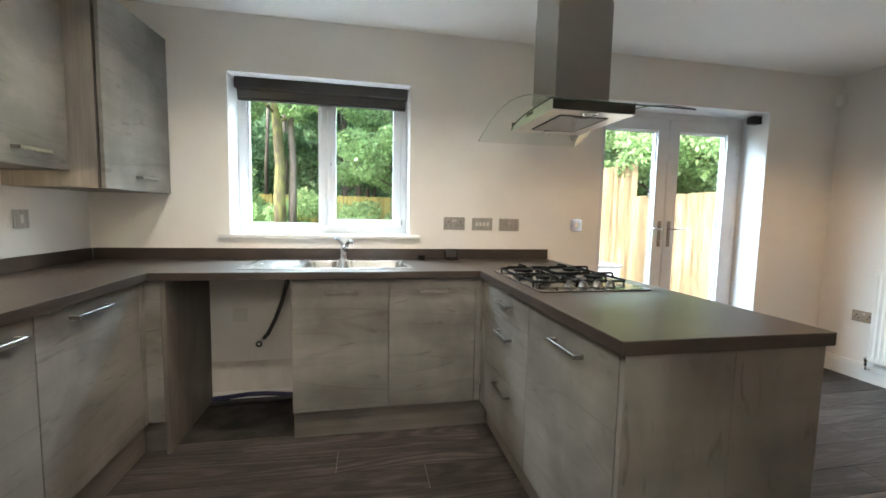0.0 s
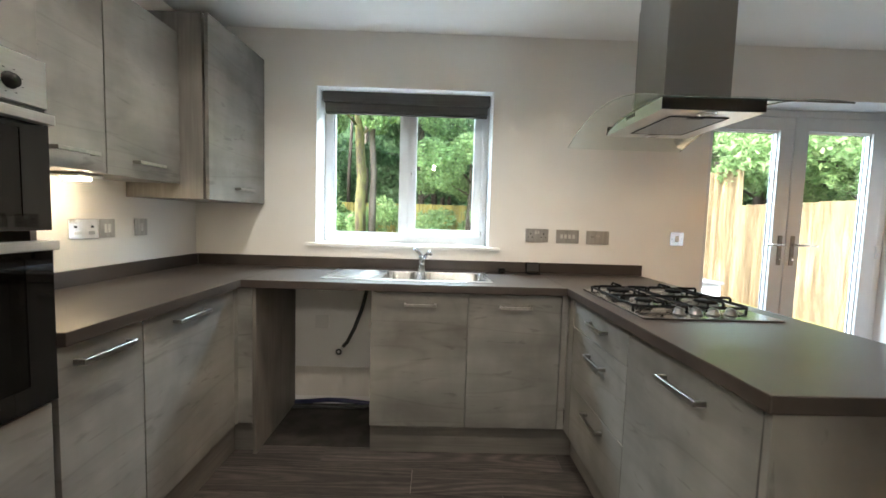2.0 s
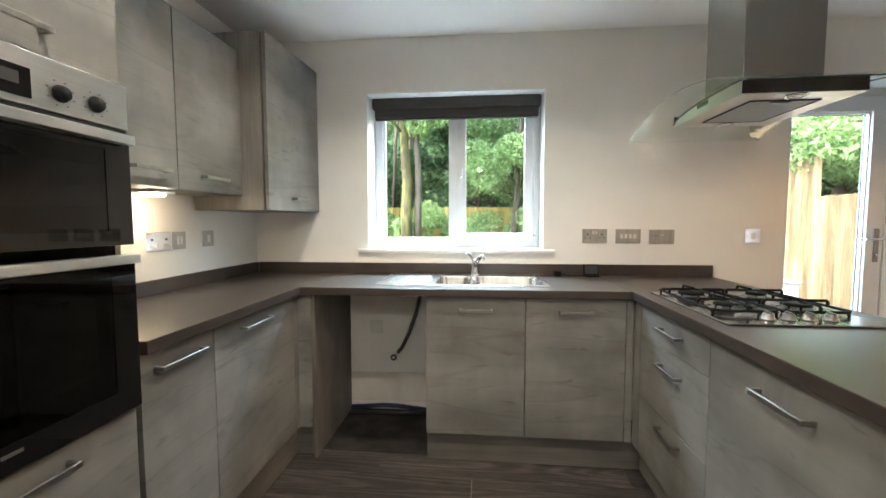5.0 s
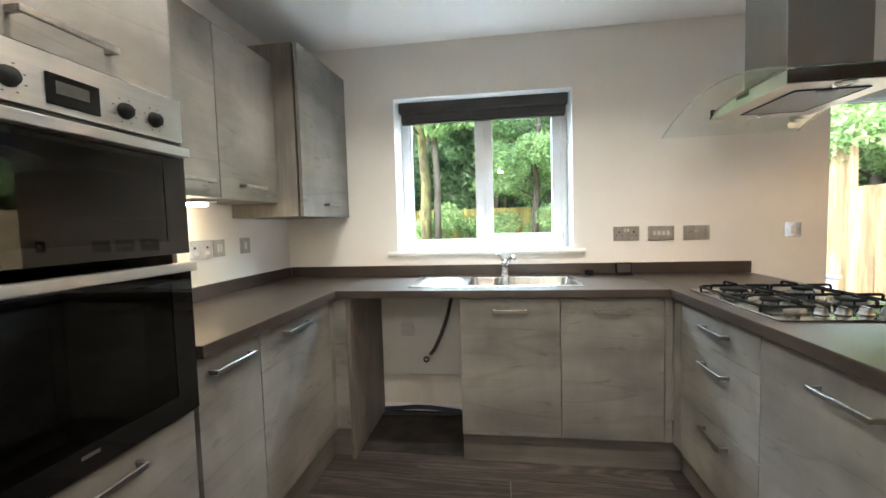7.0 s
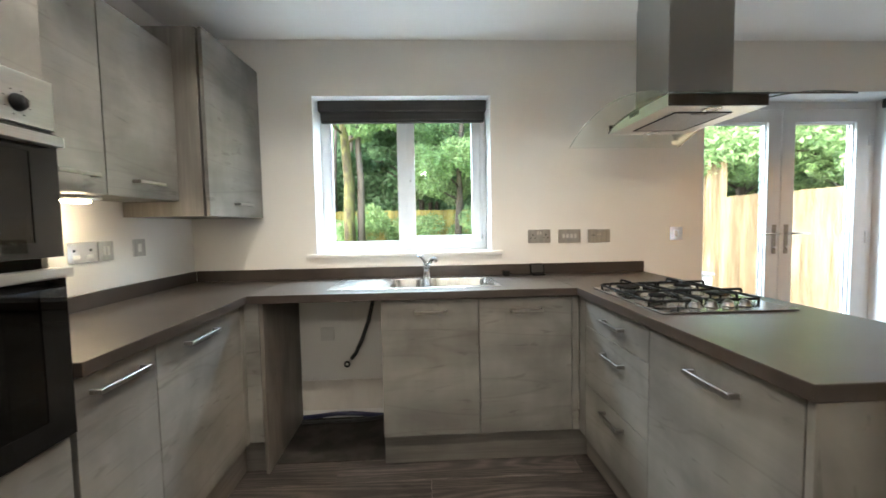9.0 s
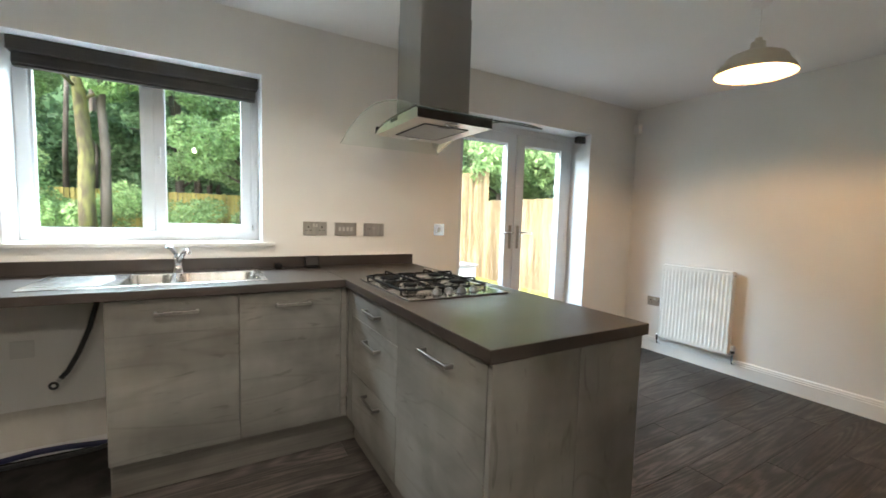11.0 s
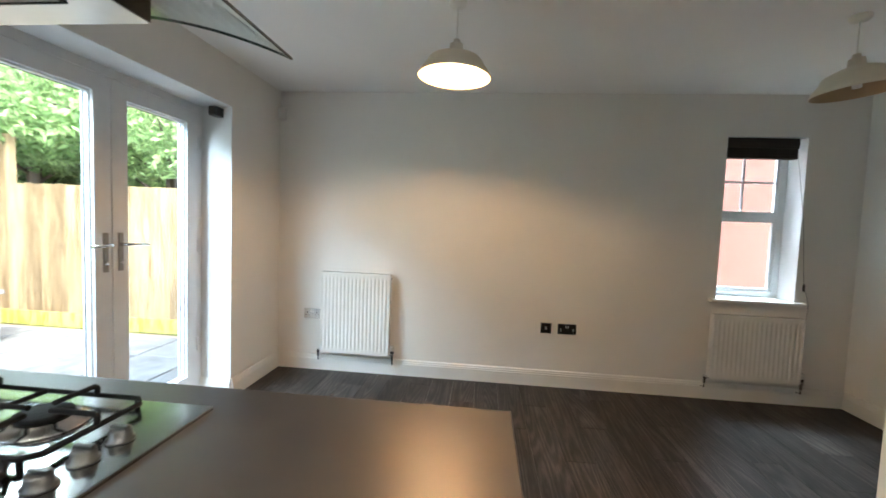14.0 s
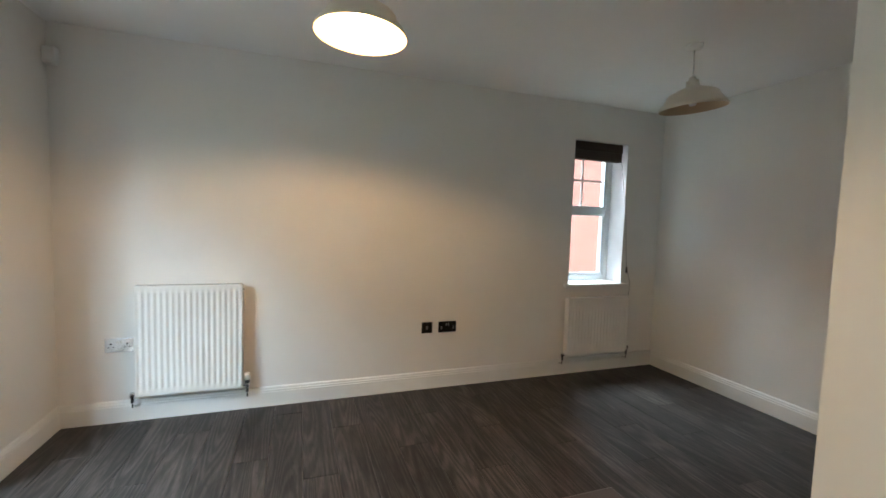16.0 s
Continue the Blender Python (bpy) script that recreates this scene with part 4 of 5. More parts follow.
wall_plate("wall_socket", "polished chrome double socket under the wall cabinet", 0, -0.83, 1.150, 0.148, 0.086, "w", [(-0.052, -0.020, -0.026, -0.010), (0.020, 0.052, -0.026, -0.010)], DOUBLE[:1] + DOUBLE[3:4], special=CHROME)
wall_plate("switch_plate", "brushed steel twin switch plate on the kitchen wall", 0, -0.704, 1.150, 0.086, 0.086, "w", [(-0.018, -0.004, -0.02, 0.02), (0.004, 0.018, -0.02, 0.02)], [])
wall_plate("switch_plate", "brushed steel single switch plate on the kitchen wall", 0, -0.488, 1.152, 0.086, 0.086, "w", [(-0.010, 0.010, -0.02, 0.02)], [])
wall_plate("wall_socket", "black nickel single socket low on the wall", 0, -2.315, 0.487, 0.086, 0.086, "e", [(-0.008, 0.008, -0.012, 0.012)], [], True)
wall_plate("wall_socket", "black nickel double socket low on the wall", 0, -2.484, 0.487, 0.148, 0.086, "e", [(-0.014, -0.004, 0.010, 0.030), (0.004, 0.014, 0.010, 0.030), (-0.055, -0.045, -0.02, 0.006), (0.045, 0.055, -0.02, 0.006)], [], True)
wall_plate("wall_socket", "polished chrome double socket half behind the radiator", 0, -0.315, 0.490, 0.148, 0.086, "e", ROCK2, DOUBLE, special=CHROME)
ws = thing("wall_socket", (0.846, -0.001, 0.555), "white single socket in the empty appliance space", "socket")
part("plate", boxes((0.803, 0.889, -0.009, -0.0005, 0.512, 0.598), bevel=0.003), PLUGPLASTIC, ws)

# motion sensor in the corner, camera-like black sensor in the door reveal
pir = thing("alarm_sensor", (EAST - 0.03, -0.035, 2.19), "white alarm motion sensor high in the corner", "sensor")
part("body", boxes((EAST - 0.058, EAST - 0.001, -0.062, -0.001, 2.14, 2.235), bevel=0.010, seg=3), WHITE, pir)
part("lens", boxes((EAST - 0.062, EAST - 0.054, -0.066, -0.02, 2.155, 2.195), bevel=0.003), MILK, pir)
blk = thing("blind_bracket", (4.70, 0.09, 2.02), "black bracket box fixed in the door reveal", "bracket")
part("body", boxes((4.655, 4.740, 0.06, 0.115, 1.985, 2.048), bevel=0.006), BLACK, blk)
part("cap", boxes((4.645, 4.656, 0.066, 0.109, 1.993, 2.040), bevel=0.003), DARKSLOT, blk)


# ---- radiators ----
def radiator(y0, y1, z0, z1, label, trv_low):
    r = thing("radiator", (EAST - 0.05, (y0 + y1) / 2, z0), label, "radiator", "radiators")
    n = round((y0 - y1) / 0.0333)
    bm = bmesh.new()
    step = (y0 - y1) / n
    xf, xb, lip = EAST - 0.088, EAST - 0.076, 0.035
    cols = []
    for k in range(n):
        a = y0 - k * step
        for f, d in ((0.0, 0), (0.22, 0), (0.34, 1), (0.78, 1), (0.90, 0)):
            cols.append((a - f * step, d))
    cols.append((y1, 0))
    rows = []
    for zz, amt in ((z0, 0), (z0 + lip, 0), (z0 + lip + 0.014, 1), (z1 - lip - 0.014, 1), (z1 - lip, 0), (z1, 0)):
        rows.append([bm.verts.new((xf + (0.0055 if d and amt else 0.0), yy, zz)) for yy, d in cols])
    for a, b in zip(rows, rows[1:]):
        for k in range(len(cols) - 1):
            bm.faces.new([a[k], a[k + 1], b[k + 1], b[k]]).smooth = True
    part("front_panel", bm, RADIATOR, r, "white ribbed front panel")
    part("back_panel", boxes((EAST - 0.040, EAST - 0.034, y1, y0, z0, z1), bevel=0.002), RADIATOR, r)
    part("top_grille", boxes((xf - 0.001, EAST - 0.032, y1 - 0.002, y0 + 0.002, z1, z1 + 0.006), bevel=0.002), RADIATOR, r)
    for yy in (y0 + 0.002, y1 - 0.006):
        part("side_cover", boxes((xf - 0.0005, EAST - 0.033, yy - 0.002, yy + 0.004, z0 + 0.005, z1), bevel=0.001), RADIATOR, r)
    part("fins", boxes((xf + 0.014, EAST - 0.042, y1 + 0.02, y0 - 0.02, z0 + 0.02, z1 - 0.02)), RADIATOR, r)
    part("bracket", boxes((EAST - 0.036, EAST - 0.001, y0 - 0.10, y0 - 0.07, z0 + 0.05, z1 - 0.05), (EAST - 0.036, EAST - 0.001, y1 + 0.07, y1 + 0.10, z0 + 0.05, z1 - 0.05)), RADIATOR, r)
    part("air_vent", lathe([(0.006, 0.0), (0.006, 0.01), (0.0, 0.01)], (EAST - 0.06, y1 - 0.018, z1 - 0.03), 12, "y"), CHROME, r)
    for yy, trv in ((y0 + 0.028, False), (y1 - 0.034, True)):
        v = part("valve", lathe([(0.010, z0 - 0.045), (0.010, z0 - 0.012), (0.014, z0 - 0.010), (0.014, z0 + 0.014), (0.011, z0 + 0.018), (0.0, z0 + 0.018)], (EAST - 0.058, yy, 0), 16), CHROME if not trv_low or not trv else HANDLE, r, "chrome radiator valve")
        part("elbow", tube([(EAST - 0.058, yy, z0 + 0.002), (EAST - 0.058, (y0 - 0.004) if yy > y0 else (y1 + 0.004), z0 + 0.002)], 0.009, None, 10), CHROME, v)
        part("pipe", tube([(EAST - 0.058, yy, z0 - 0.04), (EAST - 0.056, yy, max(0.03, z0 - 0.075)), (EAST - 0.012, yy, max(0.025, z0 - 0.085))], 0.0065, None, 8), CHROME, v)
        if trv:
            part("dark_collar", lathe([(0.0155, z0 + 0.018), (0.0155, z0 + 0.04), (0.0, z0 + 0.04)], (EAST - 0.058, yy, 0), 16), BLACK, v)
            part("cap", lathe([(0.0185, z0 + 0.040), (0.0185, z0 + 0.075), (0.014, z0 + 0.084), (0.0, z0 + 0.085)], (EAST - 0.058, yy, 0), 20), RADIATOR, v, "white valve head")


radiator(-0.424, -1.010, 0.182, 0.866, "white ribbed panel radiator under the pendant's wall", False)
radiator(-3.572, -4.213, 0.188, 0.688, "low white ribbed radiator under the side window", True)


# ---- windows and doors ----
def pane(name, bs, parent):
    ob = part(name, boxes(bs), PANE, parent)
    ob.visible_shadow = False
    return ob


def frame_xz(x0, x1, z0, z1, bar, y0, y1, bevel=0.004):
    """A rectangular frame standing in the north wall."""
    return soften(cells([x0, x0 + bar, x1 - bar, x1], [z0, z0 + bar, z1 - bar, z1], lambda u, v: x0 + bar < u < x1 - bar and z0 + bar < v < z1 - bar,
                        lambda u, v, w: (u, w, v), y0, y1), bevel)


win = thing("window_1", (1.353, 0.235, 1.067), "white plastic two-light kitchen window", "window", kind="structure")
part("window_frame", frame_xz(0.799, 1.908, 1.067, 2.046, 0.055, 0.200, 0.270), UPVC, win)
part("mullion", boxes((1.318, 1.374, 0.203, 0.268, 1.122, 1.991), bevel=0.004), UPVC, win)
part("glazing_bead", frame_xz(0.852, 1.320, 1.120, 1.993, 0.016, 0.210, 0.240, 0.003), UPVC, win)
pane("pane", (0.862, 1.310, 0.232, 0.238, 1.128, 1.985), win)
sash = part("opening_sash", frame_xz(1.366, 1.866, 1.110, 2.003, 0.056, 0.188, 0.236), UPVC, win, "white opening casement")
pane("pane", (1.418, 1.814, 0.216, 0.222, 1.160, 1.955), sash)
part("handle", boxes((1.384, 1.400, 0.170, 0.188, 1.52, 1.60), (1.386, 1.398, 0.158, 0.172, 1.50, 1.585), bevel=0.003), UPVC, sash, "white window handle")
part("handle_lock", boxes((1.388, 1.396, 0.150, 0.160, 1.53, 1.545), bevel=0.002), CHROME, sash)

blind = thing("roller_blind", (1.353, 0.04, 1.90), "dark grey blind folded up at the window's head", "blind")
part("headrail", boxes((0.812, 1.897, 0.085, 0.145, 1.978, 2.044), bevel=0.004), BLINDG, blind, "dark grey head box")
part("folded_fabric", boxes((0.824, 1.886, 0.100, 0.148, 1.922, 1.975), bevel=0.006), BLINDG, blind, "folded dark grey fabric")
part("hem_bar", boxes((0.826, 1.884, 0.104, 0.144, 1.910, 1.921), bevel=0.004), DARKSLOT, blind)
latch = thing("window_stay", (1.75, 0.12, 1.067), "small white window key on the sill", "window stay")
part("body", boxes((1.70, 1.78, 0.10, 0.125, 1.0672, 1.076), bevel=0.003), UPVC, latch)

cord1 = thing("pull_cord", (1.872, 0.16, 1.14), "thin white blind cord with a small weight inside the window", "blind cord")
part("string", tube([(1.868, 0.13, 1.93), (1.871, 0.15, 1.55), (1.874, 0.165, 1.16)], 0.0016, None, 6), UPVC, cord1)
part("weight", lathe([(0.003, 1.168), (0.006, 1.160), (0.006, 1.132), (0.002, 1.124), (0.0, 1.124)], (1.874, 0.165, 0), 12), CHROME, cord1)

fd = thing("door_1", (4.02, 0.26, 0.0), "white plastic glazed double garden doors, closed", "garden doors", kind="structure")
part("door_frame", soften(cells([3.304, 3.362, 4.690, 4.741], [0.0, 0.035, 2.012, 2.062], lambda u, v: 3.362 < u < 4.690 and 0.035 < v < 2.012, lambda u, v, w: (u, w, v), 0.225, 0.300), 0.004), UPVC, fd)
for x0, x1, hx, s in ((3.366, 4.028, 3.988, -1), (4.034, 4.686, 4.078, 1)):
    leaf = part("door_leaf", soften(cells([x0, x0 + 0.098, x1 - 0.098, x1], [0.040, 0.19, 1.918, 2.008], lambda u, v: x0 + 0.098 < u < x1 - 0.098 and 0.19 < v < 1.918,
                                          lambda u, v, w: (u, w, v), 0.215, 0.285), 0.005), UPVC, fd, "white door leaf with one tall pane")
    part("glazing_bead", frame_xz(x0 + 0.094, x1 - 0.094, 0.186, 1.922, 0.014, 0.232, 0.262, 0.003), UPVC, leaf)
    part("gasket", frame_xz(x0 + 0.106, x1 - 0.106, 0.198, 1.910, 0.005, 0.256, 0.264, 0.001), BLACK, leaf)
    pane("pane", (x0 + 0.104, x1 - 0.104, 0.250, 0.258, 0.196, 1.912), leaf)
    part("handle_plate", boxes((hx - 0.014, hx + 0.014, 0.206, 0.215, 0.985, 1.195), bevel=0.003), HANDLE, leaf, "steel handle plate")
    part("lever", tube([(hx, 0.210, 1.130), (hx, 0.168, 1.130), (hx + s * 0.012, 0.158, 1.131), (hx + s * 0.125, 0.156, 1.128)], 0.009, None, 10, 0.007), CHROME, leaf, "chrome lever handle")
    part("key_cylinder", lathe([(0.009, 0.206), (0.009, 0.200), (0.0, 0.200)], (hx, 0.0, 1.03), 14, "y"), CHROME, leaf)
    for hz in (0.35, 1.05, 1.75):
        part("hinge", boxes((4.680 if s > 0 else 3.352, 4.700 if s > 0 else 3.372, 0.206, 0.226, hz, hz + 0.09), bevel=0.003), UPVC, leaf)
part("threshold", boxes((3.36, 4.69, 0.20, 0.31, 0.0, 0.030), bevel=0.004), HANDLE, fd)


def frame_yz(y0, y1, z0, z1, bar, x0, x1, bevel=0.004):
    return soften(cells([y0, y0 + bar, y1 - bar, y1], [z0, z0 + bar, z1 - bar, z1], lambda u, v: y0 + bar < u < y1 - bar and z0 + bar < v < z1 - bar,
                        lambda u, v, w: (w, u, v), x0, x1), bevel)


w2 = thing("window_2", (5.63, -3.9, 0.806), "narrow white plastic side window with glazing bars", "window", kind="structure")
part("window_frame", frame_yz(-4.186, -3.613, 0.806, 2.066, 0.052, 5.605, 5.675), UPVC, w2)
part("transom", boxes((5.607, 5.673, -4.135, -3.664, 1.442, 1.486), bevel=0.004), UPVC, w2)
part("glazing_bead", frame_yz(-4.138, -3.661, 0.855, 1.446, 0.026, 5.612, 5.64, 0.004), UPVC, w2)
part("glazing_bead", frame_yz(-4.138, -3.661, 1.482, 2.017, 0.026, 5.612, 5.64, 0.004), UPVC, w2)
pane("pane", (5.632, 5.638, -4.12, -3.68, 0.872, 1.43), w2)
pane("pane", (5.632, 5.638, -4.12, -3.68, 1.50, 2.0), w2)
part("glazing_bar", boxes((5.628, 5.642, -4.115, -3.684, 1.736, 1.754), bevel=0.002), UPVC, w2)
part("glazing_bar", boxes((5.629, 5.641, -3.880, -3.862, 1.505, 1.995), bevel=0.002), UPVC, w2)
b2 = thing("roller_blind", (5.45, -3.88, 1.91), "dark brown blind folded up at the side window's head", "blind")
part("headrail", boxes((EAST + 0.008, EAST + 0.058, -4.135, -3.618, 1.985, 2.062), bevel=0.004), BLINDB, b2)
part("folded_fabric", boxes((EAST + 0.004, EAST + 0.062, -4.125, -3.622, 1.905, 1.984), bevel=0.008), BLINDB, b2, "folded dark brown fabric")
cord = thing("pull_cord", (EAST - 0.01, -4.22, 0.60), "thin blind cord with a toggle hanging by the side window", "blind cord")
part("string", tube([(EAST + 0.03, -4.14, 1.95), (EAST - 0.006, -4.195, 1.45), (EAST - 0.010, -4.235, 0.95), (EAST - 0.050, -4.252, 0.80), (EAST - 0.02, -4.262, 0.60)], 0.0016, None, 6), DARKSLOT, cord)
part("toggle", lathe([(0.004, 0.955), (0.008, 0.945), (0.008, 0.905), (0.004, 0.895), (0.0, 0.894)], (EAST - 0.012, -4.237, 0), 12), DARKSLOT, cord)

# hall door, swung open into the kitchen, and its casing
HX = 1.120
door = thing("door_2", (HX, -2.745, 0.0), "cream panelled hall door standing open", "door", kind="structure")
part("leaf", soften(cells([-2.740, -2.615, -2.395, -2.335, -2.115, -1.985], [0.008, 0.22, 0.82, 0.97, 1.86, 1.98],
    lambda u, v: (-2.615 < u < -2.395 or -2.335 < u < -2.115) and (0.22 < v < 0.82 or 0.97 < v < 1.86), lambda u, v, w: (w, u, v), HX - 0.022, HX + 0.022), 0.006), CREAM, door, "cream painted door leaf")
for y0, y1 in ((-2.615, -2.395), (-2.335, -2.115)):
    for z0, z1 in ((0.22, 0.82), (0.97, 1.86)):
        part("panel", boxes((HX - 0.010, HX + 0.010, y0 - 0.004, y1 + 0.004, z0 - 0.004, z1 + 0.004), (HX - 0.016, HX + 0.016, y0 + 0.03, y1 - 0.03, z0 + 0.03, z1 - 0.03), bevel=0.005), CREAM, door)
for s in (1, -1):
    part("rose", lathe([(0.027, s * 0.022), (0.027, s * 0.030), (0.024, s * 0.032), (0.0, s * 0.032)], (HX, -2.04, 1.005), 28, "x"), CHROME, door, "round chrome rose")
    part("lever", soften(boxes((HX + min(s * 0.03, s * 0.066), HX + max(s * 0.03, s * 0.066), -2.05, -2.03, 0.995, 1.015), (HX + min(s * 0.052, s * 0.068), HX + max(s * 0.052, s * 0.068), -2.157, -2.027, 0.992, 1.018)), 0.004), CHROME, door, "flat chrome lever handle")
part("latch_plate", boxes((HX - 0.011, HX + 0.011, -1.9855, -1.9835, 0.93, 1.08)), HANDLE, door)
door.rotation_euler = (0, 0, radians(40))
structure("door_casing", boxes((1.10, 1.118, KSOUTH - 0.122, KSOUTH + 0.002, 0, 2.05), (1.932, 1.95, KSOUTH - 0.122, KSOUTH + 0.002, 0, 2.05), (1.118, 1.932, KSOUTH - 0.122, KSOUTH + 0.002, 2.03, 2.05),
    (1.05, 1.10, KSOUTH, KSOUTH + 0.016, 0, 2.10), (1.95, 2.02, KSOUTH, KSOUTH + 0.016, 0, 2.10), (1.10, 1.95, KSOUTH, KSOUTH + 0.016, 2.05, 2.10)), WHITE)

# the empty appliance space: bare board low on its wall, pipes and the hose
# thin near-black sheet over the planks: the recess's shade put into colour
structure("floor_appliance_shade", boxes((0.674, 1.249, -0.50, -0.001, 0.0006, 0.004)), material("appliance_space_shade", (0.020, 0.018, 0.016), 0.85, second=(0.035, 0.031, 0.028), scale=(7, 7, 7), bump=0.4, bump_scale=50, spec=0.1))
structure("trim_bare_board", boxes((0.675, 1.248, -0.006, -0.001, 0.06, 0.254)), BOARD)
hose = thing("drain_hose", (1.17, -0.22, 0.42), "black hose hanging down in the appliance space", "hose")
part("tube", tube([(1.172, -0.20, 0.868), (1.165, -0.20, 0.80), (1.135, -0.20, 0.68), (1.095, -0.205, 0.57), (1.055, -0.21, 0.487), (1.030, -0.212, 0.458)], 0.0115, None, 12), BLACK, hose)
part("cuff", tube([(1.030, -0.212, 0.458), (1.020, -0.213, 0.445)], 0.009, None, 10), STEEL, hose)
bm = bmesh.new()
ring = [(1.004 + 0.014 * math.cos(a), -0.214, 0.426 + 0.014 * math.sin(a)) for a in [math.pi * k / 8 for k in range(17)]]
part("nut", tube(ring, 0.006, bm, 8), BLACK, hose, "round coupling nut")
pipes = thing("water_hose", (0.95, -0.06, 0.03), "dark blue hose lying along the wall with a chrome tap end", "hose")
part("tube", tube([(0.69, -0.05, 0.035), (0.78, -0.06, 0.045), (0.90, -0.055, 0.055), (1.0, -0.07, 0.060), (1.10, -0.06, 0.045), (1.20, -0.09, 0.050)], 0.014, None, 10), BLUEPIPE, pipes)
part("second_tube", tube([(0.69, -0.09, 0.022), (0.85, -0.10, 0.030), (1.0, -0.095, 0.026), (1.12, -0.10, 0.035), (1.21, -0.11, 0.055)], 0.010, None, 10), BLACK, pipes)
part("end_valve", lathe([(0.008, 0.0), (0.014, 0.004), (0.014, 0.022), (0.009, 0.026), (0.009, 0.044), (0.0, 0.045)], (1.195, -0.10, 0.055), 14, "x"), CHROME, pipes)

# ---- garden ----
structure("ground", boxes((-60, 60, -60, 60, -0.5, -0.17)), SOIL)
rng = random.Random(4)
pave = structure("pavement", boxes((-1.66, 6.45, 0.35, 9.0, -0.17, -0.145)), MORTAR, "pale stone paving outside the garden doors, with an added light-bouncing strip to the west", "paving")
bm = boxes((-0.295, 0.295, -0.295, 0.295, 0, 0.035), bevel=0.006, seg=1)
slab_mesh = bpy.data.meshes.new("slab")
bm.to_mesh(slab_mesh)
bm.free()
slab_mesh.materials.append(SLAB)
# columns below zero are added unseen paving, bouncing daylight to the kitchen ceiling
for i in range(-6, 7):
    for j in range(14 if i > -1 else 4):
        s = new("slab", slab_mesh)
        s.parent = pave
        s.location = (2.35 + i * 0.61 + rng.uniform(-0.003, 0.003), 0.70 + j * 0.61, -0.1445 + rng.uniform(-0.003, 0.003))

# raised lawn behind a low rendered wall
rw = thing("garden_wall", (4.0, 3.4, -0.145), "low pale rendered retaining wall of the raised lawn", "garden wall")
part("wall", boxes((-4.0, 5.77, 3.25, 3.45, -0.15, 0.40), (5.57, 5.77, 3.45, 9.2, -0.15, 0.40), bevel=0.008), RENDERWALL, rw)
part("coping", boxes((-4.0, 5.80, 3.22, 3.48, 0.401, 0.44), (5.54, 5.80, 3.48, 9.2, 0.401, 0.44), bevel=0.006), SLAB, rw, "flat grey coping")
bm = bmesh.new()
gx = [-9 + k * (14.46 / 24) for k in range(25)]
gy = [3.45 + k * 0.5 for k in range(17)]
gv = [[bm.verts.new((x, y, 0.39 + 0.045 * (y - 3.45) + 0.03 * noise.noise(Vector((x, y, 3))))) for y in gy] for x in gx]
for i in range(24):
    for j in range(16):
        bm.faces.new([gv[i][j], gv[i + 1][j], gv[i + 1][j + 1], gv[i][j + 1]]).smooth = True
structure("ground_lawn", bm, GRASS)


def blades(name, n, spot, h, mat, label):
    """Grass blades, too many to count."""
    v, f = [], []
    for k in range(n):
        x, y, z = spot()
        a, hh = rng.uniform(0, 6.28), h * rng.uniform(0.5, 1.2)
        c, s = 0.006 * math.cos(a), 0.006 * math.sin(a)
        lx, ly = rng.uniform(-0.03, 0.03), rng.uniform(-0.03, 0.03)
        b = len(v)
        v += [(x - c, y - s, z), (x + c, y + s, z), (x + lx, y + ly, z + hh)]
        f.append((b, b + 1, b + 2))
    me = bpy.data.meshes.new(name)
    me.from_pydata(v, [], f)
    me.materials.append(mat)
    tagged(new(name, me), label, "grass", kind="stuff")


def on_lawn():
    x, y = rng.uniform(3.0, 5.42), 3.5 + 5.0 * rng.random() ** 1.5
    return x, y, 0.385 + 0.045 * (y - 3.45)


blades("grass", 9000, on_lawn, 0.07, GRASS, "uneven green grass on the raised lawn")


# feather-edge fences: each board a piece
def fence(name, label, along, start, end, across, z0, top, mat, pitch=0.115):
    """Boards along one axis; top(s) is the height at s."""
    mid = (start + end) / 2
    at = (across, mid, z0) if along == "y" else (mid, across, z0)
    f = thing(name, at, label, "fence")
    meshes = {}
    s = start
    while s < end:
        h = round(top(s), 3)
        if h not in meshes:
            bm = bmesh.new()
            w = pitch / 2 - 0.0055
            sec = [(-w, 0.0), (w, 0.012), (w, 0.034), (-w, 0.007)]
            ends = [[bm.verts.new((b, a, z) if along == "y" else (a, b, z)) for a, b in [(q, -r) for q, r in sec]] for z in (z0, h)]
            for i in range(4):
                bm.faces.new([ends[0][i], ends[0][(i + 1) % 4], ends[1][(i + 1) % 4], ends[1][i]])
            bm.faces.new(ends[0])
            bm.faces.new(ends[1])
            bmesh.ops.recalc_face_normals(bm, faces=bm.faces)
            meshes[h] = bpy.data.meshes.new("board")
            bm.to_mesh(meshes[h])
            bm.free()
            meshes[h].materials.append(mat)
        b = new("board", meshes[h])
        b.parent = f
        p = Vector((across, s, rng.uniform(-0.008, 0.008))) if along == "y" else Vector((s, across, rng.uniform(-0.008, 0.008)))
        b.location = p - f.location
        b.rotation_euler = (rng.uniform(-0.004, 0.004), rng.uniform(-0.004, 0.004), 0)
        s += pitch
    if along == "y":
        part("gravel_board", boxes((across - 0.035, across + 0.02, start, end, z0 - 0.03, z0 + 0.15), bevel=0.004), MOSS, f, "mossy board at the fence's foot")
        part("rail", boxes((across + 0.01, across + 0.05, start, end, z0 + 1.0, z0 + 1.07)), mat, f)
    else:
        part("rail", boxes((start, end, across + 0.01, across + 0.05, z0 + 0.7, z0 + 0.77)), mat, f)
    return f


